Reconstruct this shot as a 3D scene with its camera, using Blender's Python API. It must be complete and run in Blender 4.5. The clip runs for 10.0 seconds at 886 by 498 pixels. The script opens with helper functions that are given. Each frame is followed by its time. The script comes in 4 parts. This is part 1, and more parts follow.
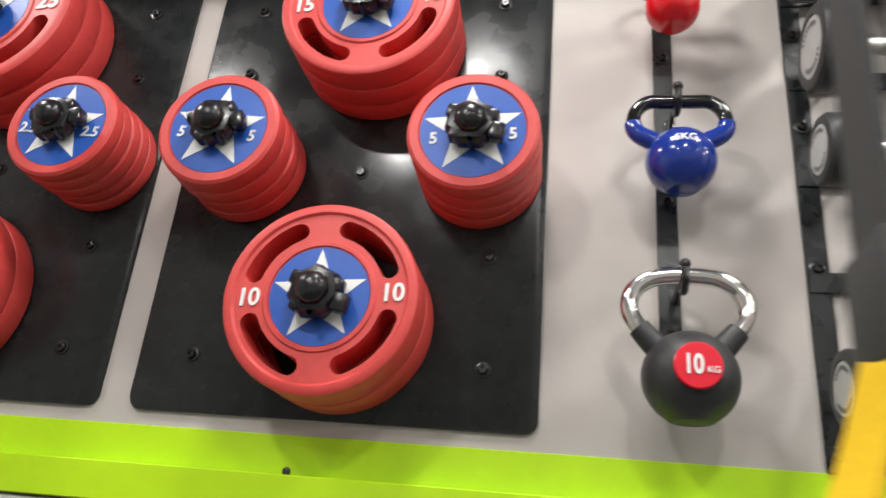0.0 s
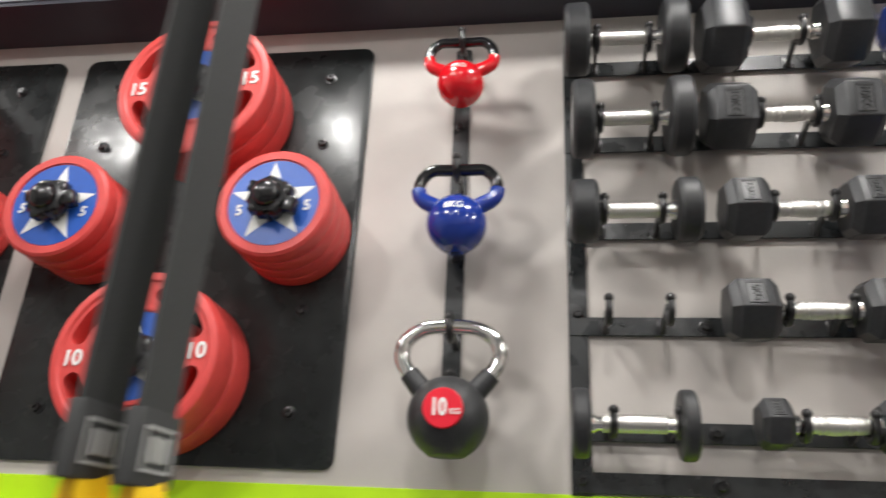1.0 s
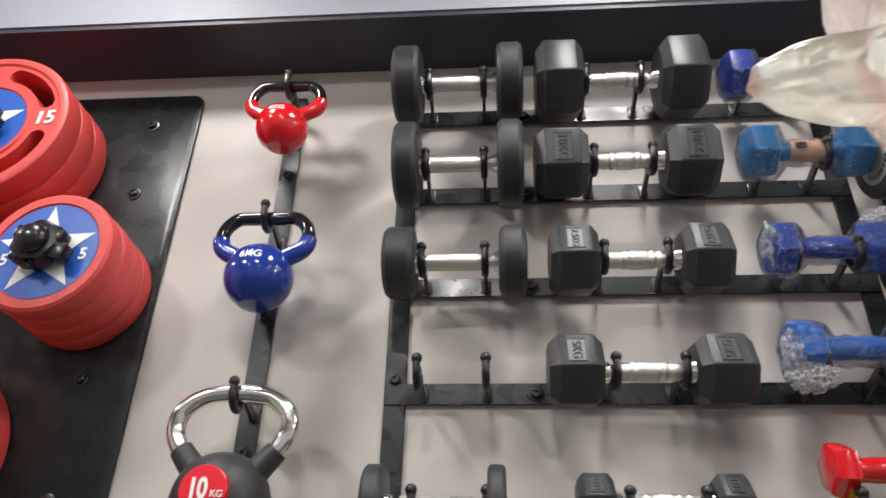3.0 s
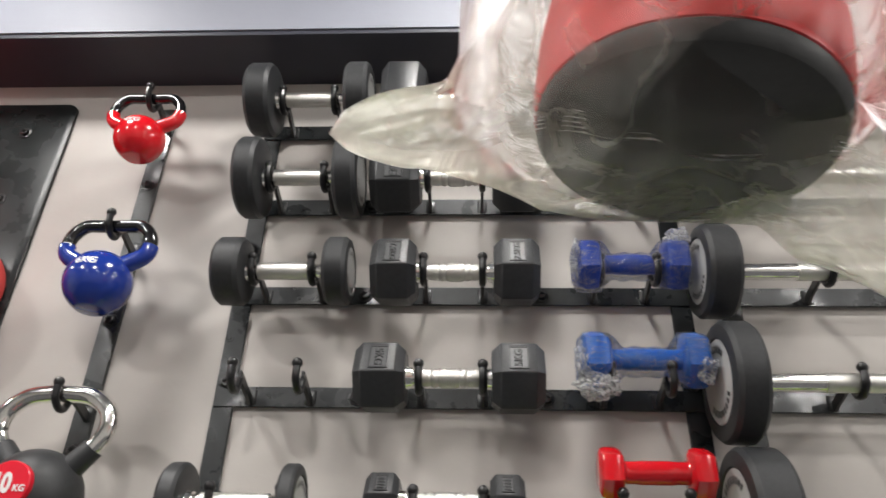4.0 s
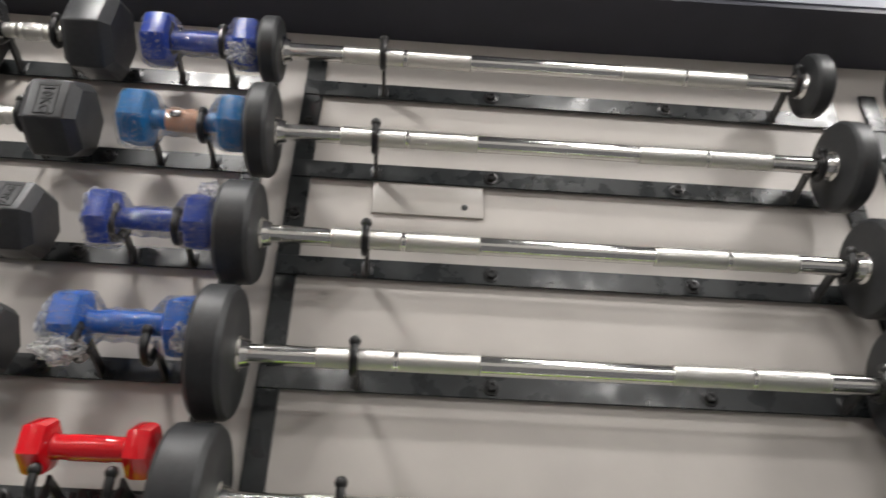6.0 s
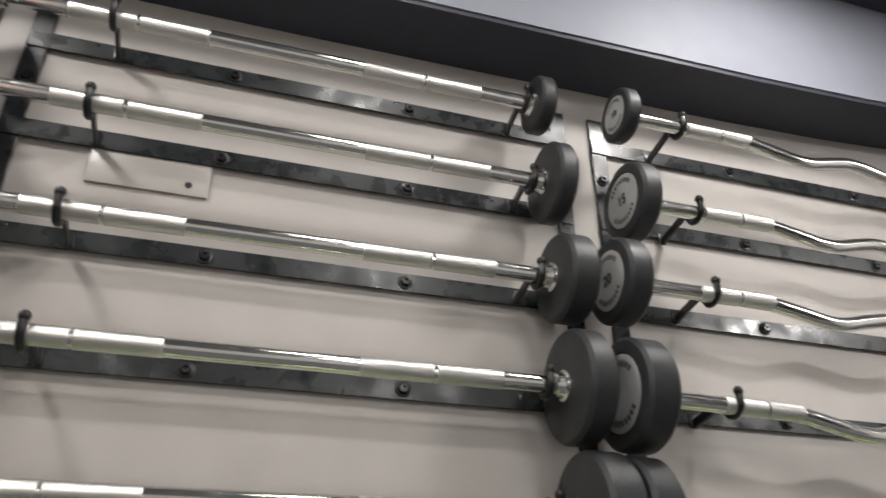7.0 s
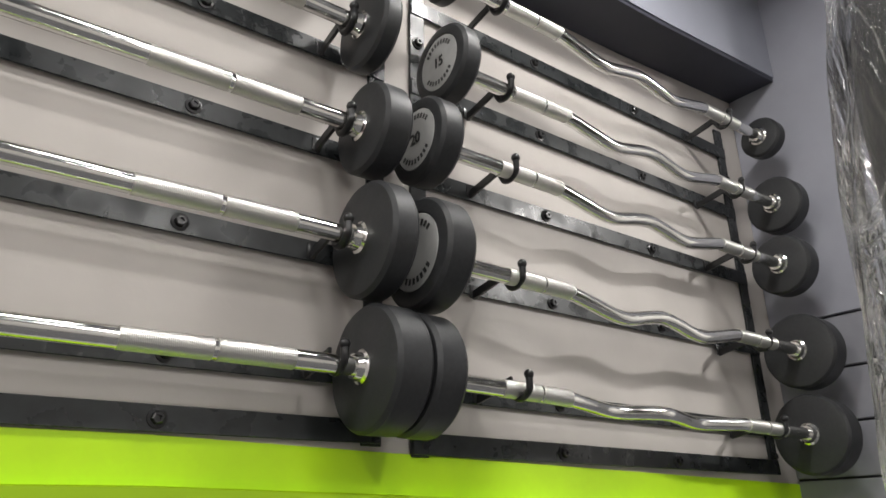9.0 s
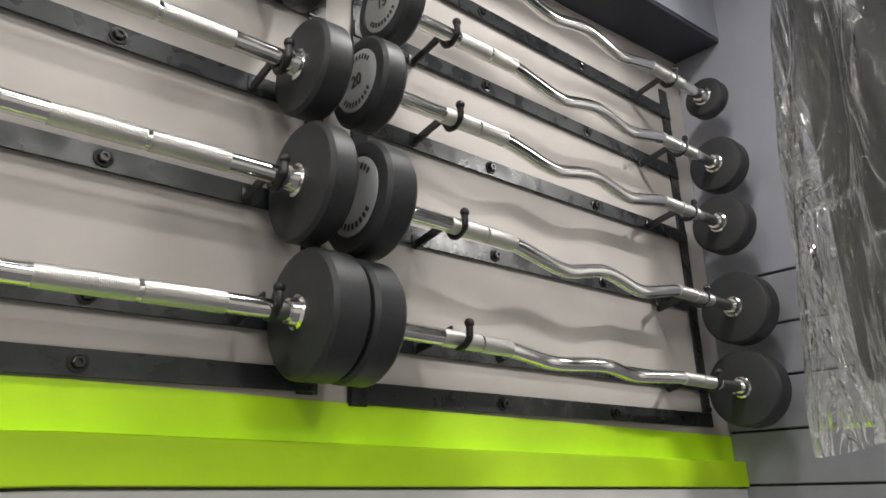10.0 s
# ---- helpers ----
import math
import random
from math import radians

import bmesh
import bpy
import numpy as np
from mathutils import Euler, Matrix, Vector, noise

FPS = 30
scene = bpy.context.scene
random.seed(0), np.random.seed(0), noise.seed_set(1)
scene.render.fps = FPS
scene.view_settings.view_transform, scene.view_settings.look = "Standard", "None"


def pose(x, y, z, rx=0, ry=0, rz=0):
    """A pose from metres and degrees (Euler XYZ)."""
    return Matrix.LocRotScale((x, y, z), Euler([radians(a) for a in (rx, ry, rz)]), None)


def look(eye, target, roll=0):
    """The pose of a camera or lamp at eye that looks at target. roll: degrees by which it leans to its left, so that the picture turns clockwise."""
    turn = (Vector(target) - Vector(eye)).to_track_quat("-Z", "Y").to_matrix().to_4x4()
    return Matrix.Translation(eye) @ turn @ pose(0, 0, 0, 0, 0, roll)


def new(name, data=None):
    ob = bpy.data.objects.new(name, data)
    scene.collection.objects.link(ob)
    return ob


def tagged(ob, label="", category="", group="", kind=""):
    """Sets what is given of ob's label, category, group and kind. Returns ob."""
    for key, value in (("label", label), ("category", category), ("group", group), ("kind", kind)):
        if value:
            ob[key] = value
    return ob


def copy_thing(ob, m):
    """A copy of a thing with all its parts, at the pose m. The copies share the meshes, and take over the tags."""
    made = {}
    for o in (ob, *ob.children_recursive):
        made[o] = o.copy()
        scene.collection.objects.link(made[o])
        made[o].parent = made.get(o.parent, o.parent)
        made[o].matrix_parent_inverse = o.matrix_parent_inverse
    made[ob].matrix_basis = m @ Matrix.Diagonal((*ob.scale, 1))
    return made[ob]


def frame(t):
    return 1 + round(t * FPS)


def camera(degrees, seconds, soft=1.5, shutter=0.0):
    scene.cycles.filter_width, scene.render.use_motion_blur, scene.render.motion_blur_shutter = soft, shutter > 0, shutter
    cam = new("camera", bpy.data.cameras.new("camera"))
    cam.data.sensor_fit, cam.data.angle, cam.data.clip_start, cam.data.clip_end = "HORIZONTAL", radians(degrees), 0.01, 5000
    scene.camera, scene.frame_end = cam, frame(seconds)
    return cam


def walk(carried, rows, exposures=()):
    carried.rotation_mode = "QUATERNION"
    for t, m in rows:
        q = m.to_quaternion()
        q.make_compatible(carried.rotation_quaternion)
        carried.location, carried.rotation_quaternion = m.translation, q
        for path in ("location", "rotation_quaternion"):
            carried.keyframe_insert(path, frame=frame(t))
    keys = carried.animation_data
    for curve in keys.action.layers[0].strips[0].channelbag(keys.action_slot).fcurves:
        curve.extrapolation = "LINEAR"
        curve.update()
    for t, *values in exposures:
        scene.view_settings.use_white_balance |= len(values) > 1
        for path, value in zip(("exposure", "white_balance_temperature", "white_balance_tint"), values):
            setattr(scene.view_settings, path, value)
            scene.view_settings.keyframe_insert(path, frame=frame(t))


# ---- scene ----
cam = camera(62.7, 10.0, shutter=0.35)
PATH = [
    (0, (-0.179, -1.205, 1.358), (-0.502, 0.623, 2.102), 5.3),
    (0.5, (-0.021, -1.298, 1.354), (-0.343, 0.526, 2.108), 4.3),
    (0.9, (0.121, -1.35, 1.373), (-0.164, 0.466, 2.162), 3.2),
    (1, (0.179, -1.345, 1.393), (-0.1, 0.476, 2.171), 2.9),
    (1.5, (0.272, -1.255, 1.408), (0.065, 0.553, 2.239), 1.8),
    (2, (0.321, -1.159, 1.439), (0.149, 0.608, 2.361), 1.6),
    (2.2, (0.334, -1.135, 1.426), (0.175, 0.622, 2.369), 1.5),
    (3.3, (0.485, -1.178, 1.407), (0.346, 0.531, 2.436), 1.4),
    (3.5, (0.553, -1.198, 1.408), (0.426, 0.508, 2.444), 1.4),
    (4, (0.679, -1.201, 1.392), (0.58, 0.517, 2.411), 1.7),
    (4.5, (0.788, -1.155, 1.379), (0.739, 0.57, 2.39), 1.7),
    (5, (0.99, -1.033, 1.402), (0.971, 0.694, 2.411), 2.0),
    (5.2, (1.053, -1.0, 1.418), (1.059, 0.729, 2.423), 2.0),
    (6.3, (1.425, -1.124, 1.431), (1.599, 0.602, 2.427), 1.6),
    (6.5, (1.465, -1.142, 1.435), (1.754, 0.571, 2.426), 0.6),
    (7, (1.523, -1.141, 1.436), (2.057, 0.536, 2.386), -0.4),
    (7.5, (1.547, -1.106, 1.425), (2.315, 0.51, 2.318), -1.1),
    (8, (1.535, -1.072, 1.41), (2.481, 0.485, 2.235), -1.2),
    (8.5, (1.522, -1.035, 1.395), (2.589, 0.479, 2.151), -1.2),
    (9, (1.519, -1.015, 1.386), (2.663, 0.467, 2.089), -1.2),
    (9.5, (1.53, -1.009, 1.377), (2.735, 0.446, 2.035), -1.4),
    (10, (1.551, -0.996, 1.363), (2.82, 0.422, 1.977), -1.8),
]
walk(cam, [(t, look(eye, target, roll)) for t, eye, target, roll in PATH], [(0, 0.09), (1, 0.09), (2, 0.02), (4, 0.0), (5, 0.06), (6.5, 0.0), (7.2, -0.10), (8.2, 0.0), (9.2, 0.08), (10, 0.09)])


# ---- light ----
world = bpy.data.worlds.new("world")
scene.world = world
world.use_nodes = True
world.node_tree.nodes["Background"].inputs[0].default_value = (0.75, 0.8, 0.9, 1)
world.node_tree.nodes["Background"].inputs[1].default_value = 0.035

CEIL = 2.93


def disc_lamp(x, y, z, size, watts, colour=(1.0, 0.975, 0.945)):
    la = bpy.data.lights.new("lamp", "AREA")
    la.shape, la.size, la.energy, la.color = "DISK", size, watts, colour
    ob = new("lamp", la)
    ob.location = (x, y, z)
    return ob


# round downlights in rows along the wall: x, y, watts; front row follows shadows and glare
LAMPS = [(x, -0.64, w) for x, w in ((-1.85, 12.5), (-0.36, 11.6), (0.72, 11.6), (1.80, 2.6), (2.58, 12.5))]
# unseen lamps added as fill; only the first is placed from a glare
LAMPS += [(x, y, w) for x, y, w in ((-1.08, -1.76, 25), (0.2, -1.92, 19), (2.12, -1.92, 11), (4.3, -1.92, 70), (-0.9, -3.2, 14), (0.9, -3.2, 8), (2.7, -3.2, 24))]
for lx, ly, watts in LAMPS:
    disc_lamp(lx, ly, CEIL - 0.03, 0.23, watts)


# ---- materials ----
def material(name, colour, rough=0.5, metal=0.0, grain=0.0, scale=40.0, stain=0.0, stain_scale=3.0, bump=0.0, bump_scale=120.0, coat=0.0,
             rough_var=0.0, tint=None, spec=0.5):
    """A principled material with noise at two scales: fine grain and broad stains, with relief."""
    m = bpy.data.materials.new(name)
    m.use_nodes = True
    nt = m.node_tree
    b = nt.nodes["Principled BSDF"]
    b.inputs["Roughness"].default_value = rough
    b.inputs["Metallic"].default_value = metal
    b.inputs["Specular IOR Level"].default_value = spec
    b.inputs["Coat Weight"].default_value = coat
    b.inputs["Coat Roughness"].default_value = 0.08
    co = nt.nodes.new("ShaderNodeTexCoord")

    def noise_tex(sc, detail=4.0):
        n = nt.nodes.new("ShaderNodeTexNoise")
        n.inputs["Scale"].default_value, n.inputs["Detail"].default_value = sc, detail
        nt.links.new(co.outputs["Object"], n.inputs["Vector"])
        return n

    def mix(fac, a, c, kind="MIX"):
        x = nt.nodes.new("ShaderNodeMix")
        x.data_type, x.blend_type = "RGBA", kind
        nt.links.new(fac, x.inputs[0])
        for sock, v in ((x.inputs[6], a), (x.inputs[7], c)):
            if isinstance(v, tuple):
                sock.default_value = v
            else:
                nt.links.new(v, sock)
        return x.outputs[2]

    def ramp(out, lo, hi):
        r = nt.nodes.new("ShaderNodeMapRange")
        r.inputs[1].default_value, r.inputs[2].default_value = lo, hi
        nt.links.new(out, r.inputs[0])
        return r.outputs[0]

    c = (*colour, 1)
    src = c
    if grain:
        src = mix(ramp(noise_tex(scale).outputs[0], 0.3, 0.7), tuple(v * (1 - grain) for v in colour) + (1,), tuple(min(1, v * (1 + grain)) for v in colour) + (1,))
    if stain:
        t = tint or tuple(v * 0.6 for v in colour)
        r = ramp(noise_tex(stain_scale, 6.0).outputs[0], 0.45, 0.75)
        f = nt.nodes.new("ShaderNodeMath")
        f.operation = "MULTIPLY"
        f.inputs[1].default_value = stain
        nt.links.new(r, f.inputs[0])
        src = mix(f.outputs[0], src, (*t, 1))
    if isinstance(src, tuple):
        b.inputs["Base Color"].default_value = src
    else:
        nt.links.new(src, b.inputs["Base Color"])
    if rough_var:
        r = nt.nodes.new("ShaderNodeMapRange")
        r.inputs[1].default_value, r.inputs[2].default_value = 0.3, 0.7
        r.inputs[3].default_value, r.inputs[4].default_value = max(0, rough - rough_var), min(1, rough + rough_var)
        nt.links.new(noise_tex(stain_scale * 2.3, 5.0).outputs[0], r.inputs[0])
        nt.links.new(r.outputs[0], b.inputs["Roughness"])
    if bump:
        bn = nt.nodes.new("ShaderNodeBump")
        bn.inputs["Strength"].default_value, bn.inputs["Distance"].default_value = bump, 0.002
        nt.links.new(noise_tex(bump_scale).outputs[0], bn.inputs["Height"])
        nt.links.new(bn.outputs[0], b.inputs["Normal"])
    return m


def knurled(name):
    """Chrome with a fine diamond knurl."""
    m = material(name, (0.78, 0.77, 0.73), 0.32, 1.0, stain=0.25, stain_scale=14, tint=(0.55, 0.54, 0.50))
    nt = m.node_tree
    b = nt.nodes["Principled BSDF"]
    co = nt.nodes.new("ShaderNodeTexCoord")
    add = None
    for sx in (1, -1):
        mp = nt.nodes.new("ShaderNodeMapping")
        mp.inputs["Rotation"].default_value = (0.0, 0.0, sx * 0.7)
        w = nt.nodes.new("ShaderNodeTexWave")
        w.inputs["Scale"].default_value = 160.0
        nt.links.new(co.outputs["Object"], mp.inputs[0])
        nt.links.new(mp.outputs[0], w.inputs[0])
        if add is None:
            add = w.outputs[1]
        else:
            ad = nt.nodes.new("ShaderNodeMath")
            nt.links.new(add, ad.inputs[0])
            nt.links.new(w.outputs[1], ad.inputs[1])
            add = ad.outputs[0]
    bn = nt.nodes.new("ShaderNodeBump")
    bn.inputs["Strength"].default_value, bn.inputs["Distance"].default_value = 0.35, 0.001
    nt.links.new(add, bn.inputs["Height"])
    nt.links.new(bn.outputs[0], b.inputs["Normal"])
    return m


def film(name, clear, tint, rough=0.12, scale=14.0, strength=0.9, dist=0.02, vary=0.15, stretch=1.0, ior=1.5, through_light=0.5, crease=0.8, clear_core=None, even=False):
    """Thin crinkled plastic film: partly clear, partly milky, with glossy wrinkles and glints painted white along
    creases.
    """
    m = bpy.data.materials.new(name)
    m.use_nodes = True
    nt = m.node_tree
    for n in list(nt.nodes):
        if n.type != "OUTPUT_MATERIAL":
            nt.nodes.remove(n)
    out = nt.nodes["Material Output"]
    co = nt.nodes.new("ShaderNodeTexCoord")
    n1 = nt.nodes.new("ShaderNodeTexNoise")
    n1.inputs["Scale"].default_value, n1.inputs["Detail"].default_value, n1.inputs["Distortion"].default_value = scale, 5.0, 1.4
    mp = nt.nodes.new("ShaderNodeMapping")
    mp.inputs["Scale"].default_value = (1, 1, stretch)
    nt.links.new(co.outputs["Object"], mp.inputs[0])
    nt.links.new(mp.outputs[0], n1.inputs[0])
    bn = nt.nodes.new("ShaderNodeBump")
    bn.inputs["Strength"].default_value, bn.inputs["Distance"].default_value = strength, dist
    prev = n1.outputs[0]
    for op, val in (("SUBTRACT", 0.5), ("ABSOLUTE", 0.0), ("MULTIPLY", 5.0), ("POWER", 0.5), ("MINIMUM", 1.0)):
        ma = nt.nodes.new("ShaderNodeMath")
        ma.operation, ma.inputs[1].default_value = op, val
        nt.links.new(prev, ma.inputs[0])
        prev = ma.outputs[0]
    ridge = prev
    nt.links.new(ridge, bn.inputs["Height"])
    tr = nt.nodes.new("ShaderNodeBsdfTransparent")
    di = nt.nodes.new("ShaderNodeBsdfDiffuse")
    tl = nt.nodes.new("ShaderNodeBsdfTranslucent")
    gl = nt.nodes.new("ShaderNodeBsdfGlossy")
    di.inputs[0].default_value = tl.inputs[0].default_value = (*tint, 1)
    gl.inputs[0].default_value = (1, 1, 1, 1)
    gl.inputs[1].default_value = rough
    for s in ((gl,) if even else (di, tl, gl)):
        nt.links.new(bn.outputs[0], s.inputs["Normal"])
    milk = nt.nodes.new("ShaderNodeMixShader")
    milk.inputs[0].default_value = through_light
    nt.links.new(di.outputs[0], milk.inputs[1])
    nt.links.new(tl.outputs[0], milk.inputs[2])
    # creases go milky white, in place of highlights on the wrinkles
    mr = nt.nodes.new("ShaderNodeMapRange")
    mr.inputs[1].default_value, mr.inputs[2].default_value = 0.05, crease
    mr.inputs[3].default_value, mr.inputs[4].default_value = max(0, clear - vary), min(1, clear + vary)
    nt.links.new(ridge, mr.inputs[0])
    clearness = mr.outputs[0]
    if clear_core:
        # clearer near the centre; milk beyond it stands in for extra layers and back light
        centre, r0, r1, gain = clear_core
        far = nt.nodes.new("ShaderNodeVectorMath")
        far.operation = "DISTANCE"
        far.inputs[1].default_value = centre
        nt.links.new(co.outputs["Object"], far.inputs[0])
        soft = nt.nodes.new("ShaderNodeMapRange")
        soft.inputs[1].default_value, soft.inputs[2].default_value = r0, r1
        soft.inputs[3].default_value, soft.inputs[4].default_value = gain, 0.0
        nt.links.new(far.outputs["Value"], soft.inputs[0])
        plus = nt.nodes.new("ShaderNodeMath")
        plus.use_clamp = True
        nt.links.new(clearness, plus.inputs[0])
        nt.links.new(soft.outputs[0], plus.inputs[1])
        clearness = plus.outputs[0]
    body = nt.nodes.new("ShaderNodeMixShader")
    nt.links.new(clearness, body.inputs[0])
    nt.links.new(milk.outputs[0], body.inputs[1])
    nt.links.new(tr.outputs[0], body.inputs[2])
    fr = nt.nodes.new("ShaderNodeFresnel")
    fr.inputs[0].default_value = ior
    nt.links.new(bn.outputs[0], fr.inputs["Normal"])
    top = nt.nodes.new("ShaderNodeMixShader")
    nt.links.new(fr.outputs[0], top.inputs[0])
    nt.links.new(body.outputs[0], top.inputs[1])
    nt.links.new(gl.outputs[0], top.inputs[2])
    nt.links.new(top.outputs[0], out.inputs[0])
    return m


M_WALL = material("wall_paint", (0.50, 0.465, 0.435), 0.6, grain=0.05, scale=9, stain=0.28, stain_scale=2.2, bump=0.15, bump_scale=70, rough_var=0.1)
M_BLUEGREY = material("bluegrey_paint", (0.33, 0.335, 0.38), 0.55, grain=0.04, scale=12, stain=0.15, stain_scale=2.0, bump=0.1, bump_scale=90)
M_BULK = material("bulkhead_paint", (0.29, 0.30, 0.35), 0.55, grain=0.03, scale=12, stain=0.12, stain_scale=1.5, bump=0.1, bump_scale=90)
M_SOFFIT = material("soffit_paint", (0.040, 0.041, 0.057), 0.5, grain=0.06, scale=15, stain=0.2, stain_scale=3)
M_SLAT = material("slat_grey", (0.28, 0.28, 0.31), 0.5, grain=0.05, scale=25, stain=0.2, stain_scale=4, bump=0.1)
M_GROOVE = material("groove_dark", (0.03, 0.03, 0.035), 0.6, grain=0.05)
M_LIME = material("lime_vinyl", (0.49, 0.79, 0.003), 0.42, grain=0.03, scale=18, stain=0.22, stain_scale=3.0, tint=(0.38, 0.66, 0.004), bump=0.06, bump_scale=60)
M_WHITE = material("white_laminate", (0.62, 0.62, 0.60), 0.4, grain=0.04, scale=12, stain=0.15)
M_FLOOR = material("rubber_floor", (0.08, 0.08, 0.085), 0.75, grain=0.4, scale=260, stain=0.2, bump=0.3)
M_CEIL = material("ceiling_paint", (0.20, 0.205, 0.23), 0.7, grain=0.05, scale=10, stain=0.15)
M_ROOM = material("far_wall_paint", (0.46, 0.45, 0.435), 0.7, grain=0.05, scale=6, stain=0.3)
M_BLACKGLOSS = material("black_lacquer", (0.018, 0.020, 0.0205), 0.27, grain=0.25, scale=30, stain=0.3, stain_scale=5, tint=(0.042, 0.047, 0.044), bump=0.4, bump_scale=11, rough_var=0.12, spec=0.33)
M_STEEL = material("black_steel", (0.015, 0.017, 0.018), 0.30, 0.0, grain=0.3, scale=60, stain=0.4, stain_scale=9, tint=(0.04, 0.044, 0.046), bump=0.1, rough_var=0.14)
M_HOOK = material("hook_black", (0.012, 0.012, 0.013), 0.3, grain=0.2, scale=90, stain=0.2, stain_scale=20, tint=(0.05, 0.045, 0.04))
M_RED = material("red_urethane", (0.63, 0.062, 0.056), 0.48, grain=0.06, scale=60, stain=0.2, stain_scale=7, tint=(0.52, 0.02, 0.02), bump=0.14, bump_scale=260, rough_var=0.08)
M_BLUE = material("blue_print", (0.018, 0.095, 0.44), 0.4, grain=0.05, scale=60, stain=0.15, stain_scale=9)
M_PRINT = material("white_print", (0.80, 0.80, 0.78), 0.45, grain=0.03, scale=80, stain=0.15, stain_scale=20)
M_COLLAR = material("black_plastic", (0.010, 0.010, 0.011), 0.25, grain=0.2, scale=70, stain=0.2, stain_scale=25, tint=(0.04, 0.04, 0.04), bump=0.1)
M_RUBBER = material("black_rubber", (0.025, 0.026, 0.028), 0.46, grain=0.15, scale=140, stain=0.35, stain_scale=8, tint=(0.045, 0.045, 0.044), bump=0.1, bump_scale=400, rough_var=0.07, spec=0.48)
M_HEX = material("hex_rubber", (0.026, 0.027, 0.029), 0.43, grain=0.15, scale=140, stain=0.3, stain_scale=9, tint=(0.046, 0.046, 0.05), bump=0.16, bump_scale=350, rough_var=0.07, spec=0.48)
M_EMBOSS = material("embossed_rubber", (0.010, 0.010, 0.011), 0.55, grain=0.15, scale=140)
M_FIELD = material("smooth_rubber", (0.050, 0.051, 0.053), 0.42, grain=0.1, scale=120, stain=0.2, stain_scale=30, spec=0.5)
M_DISC = material("grey_disc", (0.46, 0.46, 0.45), 0.45, grain=0.05, scale=60, stain=0.3, stain_scale=12, tint=(0.3, 0.3, 0.3))
M_CHROME = material("chrome", (0.88, 0.87, 0.84), 0.13, 1.0, stain=0.15, stain_scale=20, tint=(0.6, 0.59, 0.56), rough_var=0.05)
M_KNURL = knurled("knurled_chrome")
M_KBRED = material("red_vinyl", (0.66, 0.008, 0.016), 0.16, grain=0.04, scale=50, stain=0.1, stain_scale=10, bump=0.04, coat=0.5)
M_KBBLUE = material("blue_vinyl", (0.010, 0.036, 0.27), 0.16, grain=0.05, scale=50, stain=0.12, stain_scale=10, bump=0.04, coat=0.5)
M_BLUEDB = material("royal_vinyl", (0.008, 0.060, 0.44), 0.3, grain=0.05, scale=50, stain=0.15, stain_scale=14, bump=0.05)
M_SKY = material("bright_vinyl", (0.008, 0.155, 0.62), 0.3, grain=0.05, scale=50, stain=0.15, stain_scale=14, bump=0.05)
M_CYAN = material("cyan_vinyl", (0.008, 0.20, 0.50), 0.3, grain=0.05, scale=50, stain=0.15, stain_scale=14, bump=0.05)
M_BLACKGLAZE = material("black_enamel", (0.008, 0.008, 0.009), 0.12, grain=0.1, scale=60, bump=0.03, coat=0.4)
M_WEB = material("black_webbing", (0.045, 0.046, 0.046), 0.75, grain=0.2, scale=900, stain=0.15, stain_scale=12, bump=0.12, bump_scale=1200)
M_YELLOW = material("yellow_webbing", (0.95, 0.60, 0.01), 0.6, grain=0.08, scale=400, stain=0.2, stain_scale=12, bump=0.1, bump_scale=1200)
M_BALLRED = material("ball_red", (0.68, 0.04, 0.04), 0.45, grain=0.1, scale=100, stain=0.2)
M_BALLBLACK = material("ball_black", (0.013, 0.013, 0.013), 0.5, grain=0.2, scale=100, stain=0.25, tint=(0.05, 0.05, 0.05), bump=0.2)
# haze around the pad is painted in by distance from its centre
M_FILM = film("milky_film", 0.45, (0.97, 0.965, 0.87), 0.30, 13.0, 0.35, 0.006, 0.08, ior=1.26, through_light=0.90, clear_core=((0.824, -0.865, 1.740), 0.125, 0.180, 0.32))
M_CLING = film("clear_film", 0.66, (0.98, 0.98, 0.98), 0.12, 46.0, 0.8, 0.005, 0.34, stretch=2.6, ior=1.28, through_light=0.30, crease=0.27, even=True)
M_BUNCH = film("bunched_film", 0.42, (0.98, 0.98, 0.97), 0.14, 60.0, 0.6, 0.004, 0.32, ior=1.3, through_light=0.4, crease=0.6, even=True)
M_PAPER = material("paper_sleeve", (0.66, 0.42, 0.30), 0.7, grain=0.06, scale=120, stain=0.2, stain_scale=40)
M_BAGFILM = film("wrap_film", 0.72, (0.95, 0.95, 0.95), 0.07, 9.0, 1.0, 0.020, 0.20, 0.22, crease=0.40)
M_SPOT = material("olive_spot", (0.10, 0.085, 0.04), 0.6, grain=0.3, scale=300)
M_CARD = material("card_plastic", (0.46, 0.43, 0.40), 0.35, grain=0.03, scale=30, stain=0.1)
M_LABEL = material("red_label", (0.72, 0.01, 0.03), 0.3, grain=0.03, scale=60, stain=0.12, stain_scale=25)
M_GLOW = bpy.data.materials.new("lamp_diffuser")
M_GLOW.use_nodes = True
M_GLOW.node_tree.nodes["Principled BSDF"].inputs["Emission Color"].default_value = (1, 0.97, 0.92, 1)
M_GLOW.node_tree.nodes["Principled BSDF"].inputs["Emission Strength"].default_value = 4.0


# ---- mesh tools ----
def mesh_of(bm, mat, angle=35):
    bmesh.ops.recalc_face_normals(bm, faces=bm.faces)
    me = bpy.data.meshes.new("mesh")
    bm.to_mesh(me)
    bm.free()
    me.shade_smooth()
    me.set_sharp_from_angle(angle=radians(angle))
    if mat:
        me.materials.append(mat)
    return me


